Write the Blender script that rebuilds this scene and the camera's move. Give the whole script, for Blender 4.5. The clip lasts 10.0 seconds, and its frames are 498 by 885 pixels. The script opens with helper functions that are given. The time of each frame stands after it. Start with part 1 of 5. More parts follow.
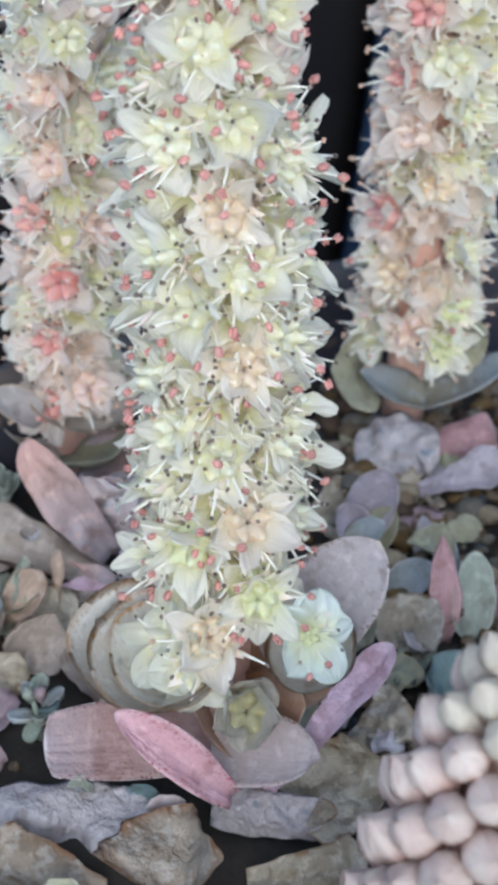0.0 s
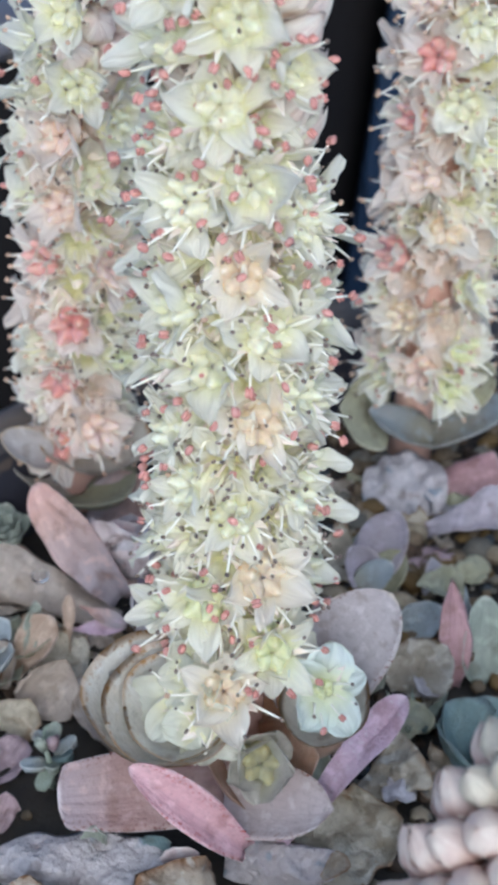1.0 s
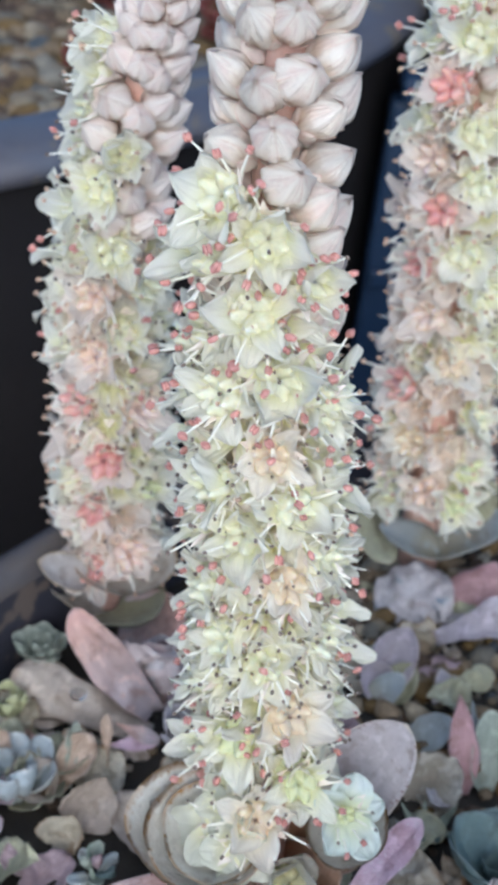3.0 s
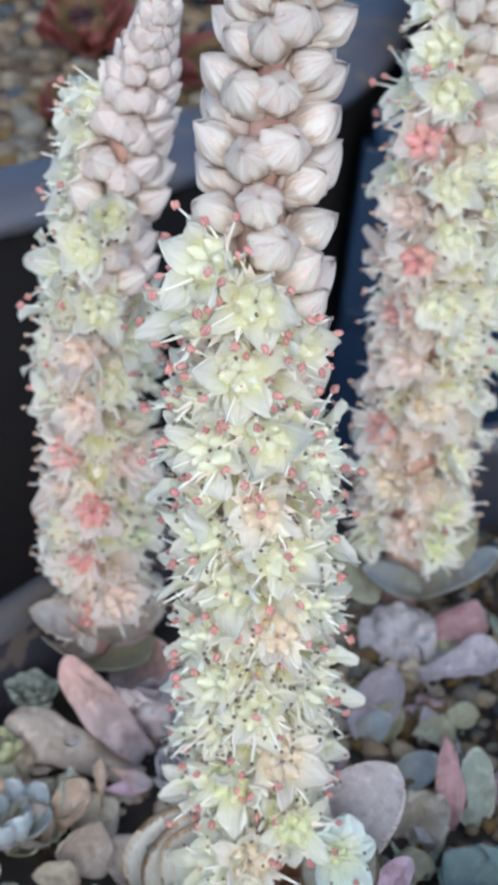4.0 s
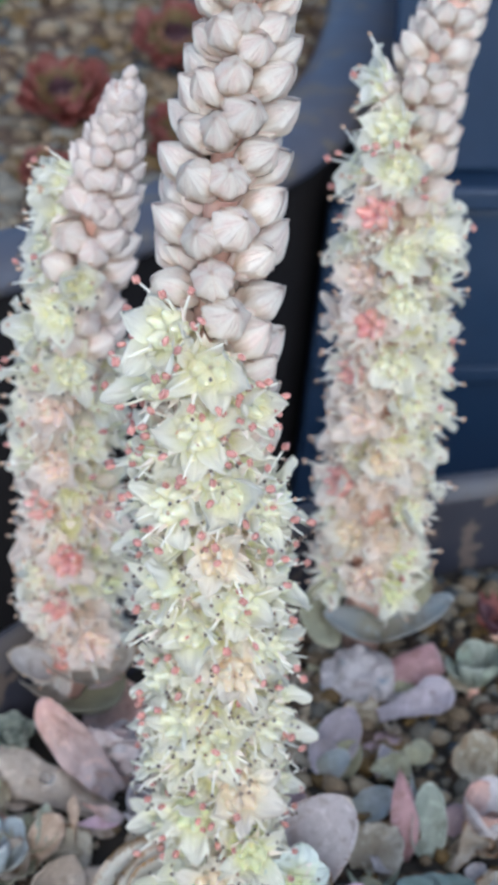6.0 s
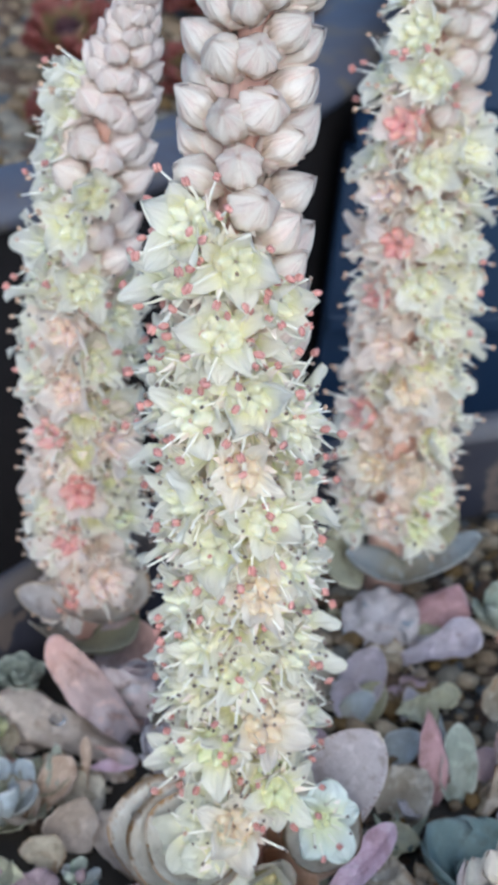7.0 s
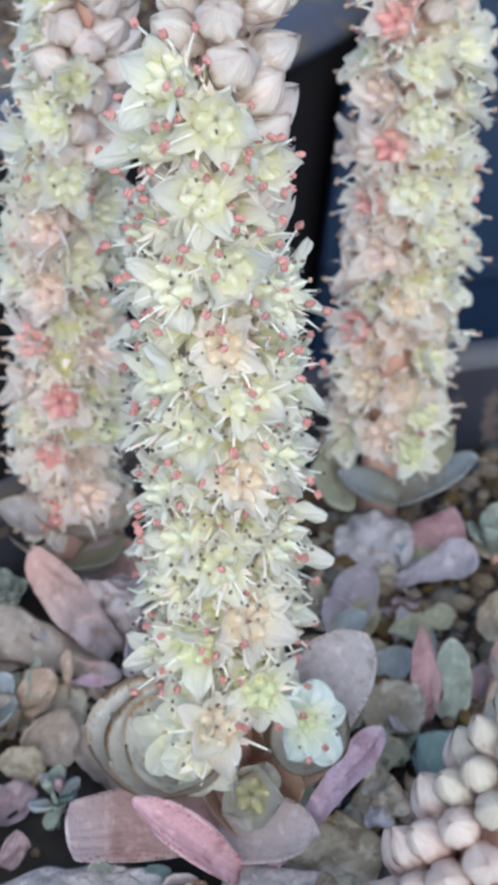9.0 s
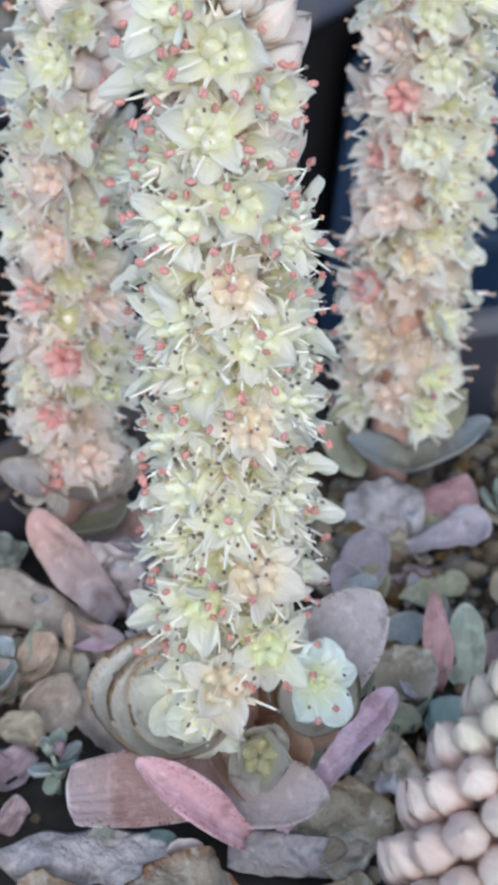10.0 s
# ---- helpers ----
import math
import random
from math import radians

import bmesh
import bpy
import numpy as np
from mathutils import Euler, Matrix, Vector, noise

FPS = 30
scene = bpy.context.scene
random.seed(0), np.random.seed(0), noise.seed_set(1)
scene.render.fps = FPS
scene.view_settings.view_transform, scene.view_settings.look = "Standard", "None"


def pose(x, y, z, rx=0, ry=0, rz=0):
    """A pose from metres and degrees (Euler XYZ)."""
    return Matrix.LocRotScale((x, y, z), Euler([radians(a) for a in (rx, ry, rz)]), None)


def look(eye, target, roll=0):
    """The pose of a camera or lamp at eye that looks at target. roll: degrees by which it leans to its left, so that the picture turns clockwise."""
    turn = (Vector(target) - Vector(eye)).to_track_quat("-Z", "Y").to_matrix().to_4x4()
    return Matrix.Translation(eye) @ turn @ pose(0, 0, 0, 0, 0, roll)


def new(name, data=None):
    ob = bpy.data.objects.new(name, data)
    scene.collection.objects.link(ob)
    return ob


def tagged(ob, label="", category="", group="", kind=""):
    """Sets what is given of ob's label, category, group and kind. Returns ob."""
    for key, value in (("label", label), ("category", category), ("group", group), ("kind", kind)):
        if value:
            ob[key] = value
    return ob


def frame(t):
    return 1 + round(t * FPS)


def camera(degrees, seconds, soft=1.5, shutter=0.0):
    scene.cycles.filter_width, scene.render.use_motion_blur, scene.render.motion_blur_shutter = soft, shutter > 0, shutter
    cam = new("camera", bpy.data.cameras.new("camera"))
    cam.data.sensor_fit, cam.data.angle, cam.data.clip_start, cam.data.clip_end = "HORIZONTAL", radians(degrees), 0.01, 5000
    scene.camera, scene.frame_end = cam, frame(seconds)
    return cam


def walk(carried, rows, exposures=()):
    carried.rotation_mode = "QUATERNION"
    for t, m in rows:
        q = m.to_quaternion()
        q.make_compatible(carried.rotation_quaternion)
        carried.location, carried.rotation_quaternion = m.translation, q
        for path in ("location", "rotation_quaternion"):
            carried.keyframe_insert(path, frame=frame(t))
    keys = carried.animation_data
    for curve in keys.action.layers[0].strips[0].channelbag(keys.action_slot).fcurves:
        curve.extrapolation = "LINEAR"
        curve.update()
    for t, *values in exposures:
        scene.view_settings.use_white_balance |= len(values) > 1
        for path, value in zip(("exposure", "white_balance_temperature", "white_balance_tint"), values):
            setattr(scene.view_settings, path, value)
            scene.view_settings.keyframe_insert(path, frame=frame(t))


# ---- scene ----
cam = camera(16.835, 10.0, soft=4.5)
cam.data.dof.use_dof, cam.data.dof.focus_distance, cam.data.dof.aperture_fstop = True, 0.188, 74.0
walk(cam, [
    (0, look((0.00751, -0.17243, 0.13614), (0.00185, -0.00348, 0.02926), 0.83)),
    (0.5, look((0.00333, -0.17066, 0.13967), (-0.00172, -0.00170, 0.03278), 1.03)),
    (1, look((0.00483, -0.16946, 0.14186), (0.00007, -0.00066, 0.03470), 1.06)),
    (1.5, look((0.00396, -0.16972, 0.14761), (-0.00100, -0.00087, 0.04054), 1.02)),
    (2, look((0.00042, -0.17323, 0.15582), (-0.00446, -0.00433, 0.04882), 1.05)),
    (2.5, look((0.00281, -0.17516, 0.16108), (-0.00215, -0.00614, 0.05428), 0.88)),
    (2.7, look((0.00252, -0.17561, 0.16413), (-0.00243, -0.00645, 0.05753), 0.70)),
    (3.8, look((-0.00318, -0.17719, 0.17058), (-0.00470, -0.00698, 0.06557), 0.19)),
    (4, look((-0.00108, -0.17929, 0.17304), (-0.00197, -0.00835, 0.06922), 0.11)),
    (4.5, look((0.00057, -0.18614, 0.18334), (-0.00002, -0.01397, 0.08156), -0.07)),
    (5, look((-0.00000, -0.19138, 0.18732), (0.00002, -0.01826, 0.08717), -0.02)),
    (5.5, look((0.00109, -0.19411, 0.18741), (0.00140, -0.02010, 0.08883), 0.07)),
    (5.7, look((0.00307, -0.19365, 0.18495), (0.00341, -0.01969, 0.08626), 0.06)),
    (6.8, look((0.00108, -0.18971, 0.17340), (0.00152, -0.01611, 0.07409), -0.02)),
    (7, look((-0.00033, -0.18689, 0.16665), (0.00021, -0.01345, 0.06706), 0.07)),
    (7.5, look((-0.00274, -0.18470, 0.15840), (-0.00226, -0.01123, 0.05885), 0.29)),
    (8, look((-0.00032, -0.18882, 0.16014), (-0.00027, -0.01510, 0.06103), 0.23)),
    (8.5, look((0.00005, -0.18985, 0.15745), (-0.00007, -0.01589, 0.05877), 0.15)),
    (9, look((0.00277, -0.18800, 0.14941), (0.00235, -0.01395, 0.05088), 0.07)),
    (9.5, look((0.00228, -0.18744, 0.14429), (0.00162, -0.01332, 0.04589), 0.02)),
    (10, look((0.00219, -0.18489, 0.14020), (0.00134, -0.01067, 0.04199), 0.18)),
], exposures=[(0, 0.62, 5190, 2), (10, 0.62, 5190, 2)])

# ---------------------------------------------------------------- world and sun
world = bpy.data.worlds.new("sky")
scene.world = world
world.use_nodes = True
wn = world.node_tree
sky = wn.nodes.new("ShaderNodeTexSky")
sky.sky_type = "NISHITA"
sky.sun_disc = False
sky.sun_elevation, sky.sun_rotation = radians(30), radians(176)
sky.air_density, sky.dust_density, sky.ozone_density = 0.5, 3.0, 0.3
wn.links.new(sky.outputs[0], wn.nodes["Background"].inputs[0])
wn.nodes["Background"].inputs[1].default_value = 0.135
sun = new("sun", bpy.data.lights.new("sun", "SUN"))
sun.data.energy, sun.data.angle, sun.data.color = 0.70, radians(150), (1.0, 0.985, 0.965)
scene.cycles.max_bounces, scene.cycles.diffuse_bounces, scene.cycles.transmission_bounces = 20, 14, 14
sun.matrix_world = look((-0.10, -1.0, 0.95), (0, 0, 0))

CM = 0.01


# ---------------------------------------------------------------- materials
def material(name, colour, colour2=None, rough=0.5, scale=6.0, bump=0.1, bump_scale=40.0, spread=0.0, translucent=0.0,
             edge=None, edge_width=0.25, base=None, spots=None, spot_scale=18.0, tip=None, stripes=0.0, coat=0.0, spot_edge=False, mid=None, sss=0.0, spot_from=0.35, vein=0.55, mottle=0.5, through_tint=None, gloss=0.5, flecks=0.0, relief=0.0002):
    """Procedural surface in centimetres: two-scale mottling, optional rim, base and tip tints along the blade, and spots."""
    m = bpy.data.materials.new(name)
    m.use_nodes = True
    nt = m.node_tree
    n, link = nt.nodes, nt.links.new
    bsdf, out = n["Principled BSDF"], n["Material Output"]
    co = n.new("ShaderNodeTexCoord")
    mp = n.new("ShaderNodeMapping")
    mp.inputs["Scale"].default_value = (100, 100, 100)
    link(co.outputs["Object"], mp.inputs["Vector"])
    info = n.new("ShaderNodeObjectInfo")
    shift = n.new("ShaderNodeVectorMath")
    shift.operation = "MULTIPLY_ADD"
    shift.inputs[1].default_value = (1, 1, 1)
    far = n.new("ShaderNodeMath")
    far.operation = "MULTIPLY"
    far.inputs[1].default_value = 37.0
    link(info.outputs["Random"], far.inputs[0])
    link(mp.outputs[0], shift.inputs[0])
    link(far.outputs[0], shift.inputs[2])
    where = shift.outputs[0]

    def noise_at(s, detail=4.0):
        t = n.new("ShaderNodeTexNoise")
        t.inputs["Scale"].default_value, t.inputs["Detail"].default_value = s, detail
        link(where, t.inputs["Vector"])
        return t.outputs["Fac"]

    def ramp(src, a, b):
        r = n.new("ShaderNodeMapRange")
        r.interpolation_type = "SMOOTHSTEP"
        r.inputs["From Min"].default_value, r.inputs["From Max"].default_value = a, b
        link(src, r.inputs["Value"])
        return r.outputs["Result"]

    def mix(fac, a, b):
        x = n.new("ShaderNodeMix")
        x.data_type = "RGBA"
        if isinstance(fac, float):
            x.inputs["Factor"].default_value = fac
        else:
            link(fac, x.inputs["Factor"])
        for sock, v in ((x.inputs[6], a), (x.inputs[7], b)):
            if isinstance(v, tuple):
                sock.default_value = (*v, 1)
            else:
                link(v, sock)
        return x.outputs[2]

    def times(a, b):
        x = n.new("ShaderNodeMath")
        x.operation = "MULTIPLY"
        link(a, x.inputs[0])
        if isinstance(b, float):
            x.inputs[1].default_value = b
        else:
            link(b, x.inputs[1])
        return x.outputs[0]

    col = mix(ramp(noise_at(scale), 0.32, 0.68), colour, colour2 or tuple(0.8 * c for c in colour))
    col = mix(times(ramp(noise_at(scale * 6, 6.0), 0.45, 0.8), mottle), col, tuple(0.7 * c for c in (colour2 or colour)))
    if base or tip or edge or stripes or spot_edge or mid:
        uv = n.new("ShaderNodeUVMap")
        sep = n.new("ShaderNodeSeparateXYZ")
        link(uv.outputs[0], sep.inputs[0])
        off = n.new("ShaderNodeMath")
        off.operation = "MULTIPLY_ADD"
        off.inputs[1].default_value, off.inputs[2].default_value = 2.0, -1.0
        link(sep.outputs[1], off.inputs[0])
        side = n.new("ShaderNodeMath")
        side.operation = "ABSOLUTE"
        link(off.outputs[0], side.inputs[0])
        if stripes:
            vec = n.new("ShaderNodeCombineXYZ")
            link(times(sep.outputs[0], 2.2), vec.inputs[0])
            link(times(off.outputs[0], stripes * 0.55), vec.inputs[1])
            link(far.outputs[0], vec.inputs[2])
            tex = n.new("ShaderNodeTexNoise")
            tex.inputs["Scale"].default_value, tex.inputs["Detail"].default_value = 1.0, 3.0
            link(vec.outputs[0], tex.inputs["Vector"])
            streak = tex.outputs["Fac"]
            col = mix(times(ramp(streak, 0.52, 0.72), vein), col, tuple(0.86 * c for c in (colour2 or colour)))
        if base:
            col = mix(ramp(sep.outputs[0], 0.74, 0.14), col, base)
        if mid:
            col = mix(times(ramp(side.outputs[0], 0.5, 0.0), 0.8), col, mid)
        if tip:
            col = mix(ramp(sep.outputs[0], 0.6, 1.0), col, tip)
        if edge:
            rim = n.new("ShaderNodeMath")
            rim.operation = "MAXIMUM"
            link(ramp(side.outputs[0], 1 - edge_width, 1.0), rim.inputs[0])
            link(ramp(sep.outputs[0], 1 - edge_width * 0.6, 1.0), rim.inputs[1])
            col = mix(times(rim.outputs[0], ramp(noise_at(2.5), 0.2, 0.6)), col, edge)
    if spots:
        f = ramp(noise_at(spot_scale, 2.0), 0.57, 0.64)
        if spot_edge:
            f = times(f, ramp(side.outputs[0], spot_from, min(1.0, spot_from + 0.4)))
        col = mix(f, col, spots)
    if flecks:
        pale, dark = tuple(min(0.9, 1.35 * c + 0.05) for c in colour), tuple(0.55 * c for c in (colour2 or colour))
        col = mix(times(ramp(noise_at(5.5, 8.0), 0.54, 0.66), 0.55 * flecks), col, pale)
        col = mix(times(ramp(noise_at(3.2, 9.0), 0.56, 0.68), 0.75 * flecks), col, (dark[0], 0.86 * dark[1], 0.74 * dark[2]))
        col = mix(times(ramp(noise_at(21.0, 3.0), 0.62, 0.70), 0.6 * flecks), col, dark)
    if spread:
        hsv = n.new("ShaderNodeHueSaturation")
        r = n.new("ShaderNodeMapRange")
        r.inputs["To Min"].default_value, r.inputs["To Max"].default_value = 1 - spread, 1 + spread
        link(info.outputs["Random"], r.inputs["Value"])
        link(r.outputs[0], hsv.inputs["Value"])
        link(col, hsv.inputs["Color"])
        col = hsv.outputs[0]
    bsdf.inputs["Specular IOR Level"].default_value = gloss
    link(col, bsdf.inputs["Base Color"])
    rr = n.new("ShaderNodeMapRange")
    rr.inputs["To Min"].default_value, rr.inputs["To Max"].default_value = max(rough - 0.12, 0.03), min(rough + 0.15, 1)
    link(noise_at(scale * 2), rr.inputs["Value"])
    link(rr.outputs[0], bsdf.inputs["Roughness"])
    bsdf.inputs["Coat Weight"].default_value = coat
    if sss:
        bsdf.inputs["Subsurface Weight"].default_value = sss
        bsdf.inputs["Subsurface Radius"].default_value = (1.0, 0.8, 0.5)
        bsdf.inputs["Subsurface Scale"].default_value = 0.0025
    if bump:
        b = n.new("ShaderNodeBump")
        b.inputs["Strength"].default_value, b.inputs["Distance"].default_value = bump, relief
        height = noise_at(bump_scale, 5.0)
        if stripes:
            add = n.new("ShaderNodeMath")
            add.operation = "MULTIPLY_ADD"
            add.inputs[1].default_value = 1.6
            link(streak, add.inputs[0])
            link(height, add.inputs[2])
            height = add.outputs[0]
        link(height, b.inputs["Height"])
        link(b.outputs[0], bsdf.inputs["Normal"])
    if translucent:
        tr = n.new("ShaderNodeBsdfTranslucent")
        if through_tint:
            tint = n.new("ShaderNodeMix")
            tint.data_type, tint.blend_type = "RGBA", "MULTIPLY"
            tint.inputs["Factor"].default_value = 1.0
            link(col, tint.inputs[6])
            tint.inputs[7].default_value = (*through_tint, 1)
            link(tint.outputs[2], tr.inputs["Color"])
        else:
            link(col, tr.inputs["Color"])
        ms = n.new("ShaderNodeMixShader")
        ms.inputs[0].default_value = translucent
        link(bsdf.outputs[0], ms.inputs[1])
        link(tr.outputs[0], ms.inputs[2])
        link(ms.outputs[0], out.inputs["Surface"])
    return m


PETAL = material("petal_white", (0.985, 0.972, 0.89), (0.98, 0.957, 0.855), 0.42, 2.0, 0.7, 16, 0.03, 0.54, gloss=0.2, base=(0.955, 0.95, 0.64), stripes=20.0, vein=0.75, mottle=0.10, through_tint=(1.0, 0.99, 0.89), tip=(0.965, 0.95, 0.885))
PETAL_PINK = material("petal_blush", (0.965, 0.905, 0.855), (0.96, 0.875, 0.815), 0.42, 2.0, 0.5, 16, 0.03, 0.54, gloss=0.2, base=(0.965, 0.875, 0.79), stripes=20.0, vein=0.75, mottle=0.10, through_tint=(1.0, 0.97, 0.89))
PETAL_OLD = material("petal_faded", (0.965, 0.935, 0.875), (0.96, 0.905, 0.83), 0.42, 2.0, 0.5, 16, 0.03, 0.54, gloss=0.2, base=(0.96, 0.90, 0.72), stripes=20.0, vein=0.75, mottle=0.10, through_tint=(1.0, 0.97, 0.89))
PETAL_GLASSY = material("petal_glassy", (0.62, 0.61, 0.54), (0.56, 0.53, 0.46), 0.25, 2.5, 0.25, 20, 0.05, 0.6, base=(0.58, 0.56, 0.40), stripes=13.0)
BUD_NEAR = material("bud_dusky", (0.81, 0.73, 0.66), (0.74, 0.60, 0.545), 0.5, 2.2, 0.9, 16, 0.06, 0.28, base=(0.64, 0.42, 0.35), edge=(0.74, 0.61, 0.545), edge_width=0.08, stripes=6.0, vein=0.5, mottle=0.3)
PETAL_WET = material("petal_wet", (0.76, 0.765, 0.67), (0.70, 0.70, 0.59), 0.22, 2.0, 0.45, 16, 0.03, 0.5, base=(0.86, 0.84, 0.60), stripes=10.0, vein=0.40, mottle=0.12)
PETAL_MINT = material("petal_mint", (0.80, 0.86, 0.82), (0.76, 0.83, 0.78), 0.42, 2.0, 0.45, 16, 0.03, 0.35, base=(0.82, 0.85, 0.66), stripes=20.0, vein=0.75, mottle=0.10, through_tint=(1.0, 0.97, 0.89))
SEPAL = material("sepal", (0.95, 0.89, 0.83), (0.93, 0.84, 0.78), 0.5, 5, 0.2, 40, 0.05, 0.2, mottle=0.12)
SEPAL_BUD = material("bud_sepal", (0.82, 0.75, 0.65), (0.79, 0.66, 0.59), 0.5, 5, 0.3, 40, 0.06, 0.12, edge=(0.70, 0.47, 0.41), edge_width=0.22)
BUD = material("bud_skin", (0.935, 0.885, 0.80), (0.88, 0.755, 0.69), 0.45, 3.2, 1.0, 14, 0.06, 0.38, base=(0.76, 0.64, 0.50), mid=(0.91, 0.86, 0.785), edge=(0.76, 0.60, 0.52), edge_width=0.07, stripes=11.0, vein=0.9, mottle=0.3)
BUD_PINK = material("bud_pink", (0.925, 0.84, 0.765), (0.88, 0.74, 0.68), 0.45, 2.6, 0.8, 20, 0.06, 0.25, base=(0.78, 0.64, 0.52), mid=(0.91, 0.83, 0.765), edge=(0.80, 0.67, 0.61), edge_width=0.08, stripes=6.0, vein=0.6, mottle=0.2)
BUD_CREAM = material("bud_cream", (0.59, 0.55, 0.45), (0.56, 0.49, 0.41), 0.5, 3.2, 0.25, 30, 0.05, 0.15, edge=(0.57, 0.48, 0.42), edge_width=0.10, stripes=9.0)
CARPEL = {
    "y": material("carpel_yellow", (0.925, 0.905, 0.71), (0.90, 0.87, 0.62), 0.5, 4, 0.1, 40, 0.05, 0.3, sss=0.5),
    "c": material("carpel_cream", (0.92, 0.80, 0.62), (0.90, 0.74, 0.54), 0.5, 4, 0.15, 40, 0.05, 0.3, sss=0.5),
    "p": material("carpel_peach", (0.95, 0.80, 0.70), (0.93, 0.74, 0.62), 0.4, 4, 0.15, 40, 0.06, 0.3, sss=0.5),
    "r": material("carpel_red", (0.93, 0.63, 0.56), (0.88, 0.43, 0.40), 0.38, 4, 0.15, 40, 0.08, 0.3, sss=0.5),
    "g": material("carpel_green", (0.86, 0.87, 0.58), (0.83, 0.84, 0.50), 0.5, 4, 0.1, 40, 0.05, 0.3, sss=0.5),
    "o": material("carpel_olive", (0.56, 0.52, 0.30), (0.48, 0.44, 0.26), 0.35, 4, 0.1, 40, 0.05, 0.3, sss=0.5),
}
FILAMENT = material("filament", (0.97, 0.96, 0.90), (0.96, 0.94, 0.85), 0.4, 8, 0.0, translucent=0.3, mottle=0.05)
ANTHER_RED = material("anther_red", (0.49, 0.205, 0.18), (0.58, 0.31, 0.27), 0.6, 20, 0.3, 120, 0.15)
ANTHER_DARK = material("anther_dried", (0.15, 0.12, 0.11), (0.22, 0.17, 0.14), 0.8, 20, 0.3, 120, 0.3)
ANTHER_AMBER = material("anther_amber", (0.62, 0.45, 0.33), (0.55, 0.37, 0.26), 0.6, 20, 0.3, 120, 0.15)
STEM = material("flower_stem", (0.62, 0.37, 0.29), (0.68, 0.46, 0.37), 0.5, 4, 0.3, 25, translucent=0.0)


def leaf_material(name, colour, colour2, rough, scale, bump, *rest, **more):
    """A weathered leaf skin: flecks of pale bloom and brown scars over a wrinkled surface."""
    more.setdefault("flecks", 0.7)
    more.setdefault("relief", 0.0002 if "stripes" in more else 0.0005)
    return material(name, colour, colour2, rough, scale, min(1.0, 1.8 * bump + 0.25), *rest, **more)


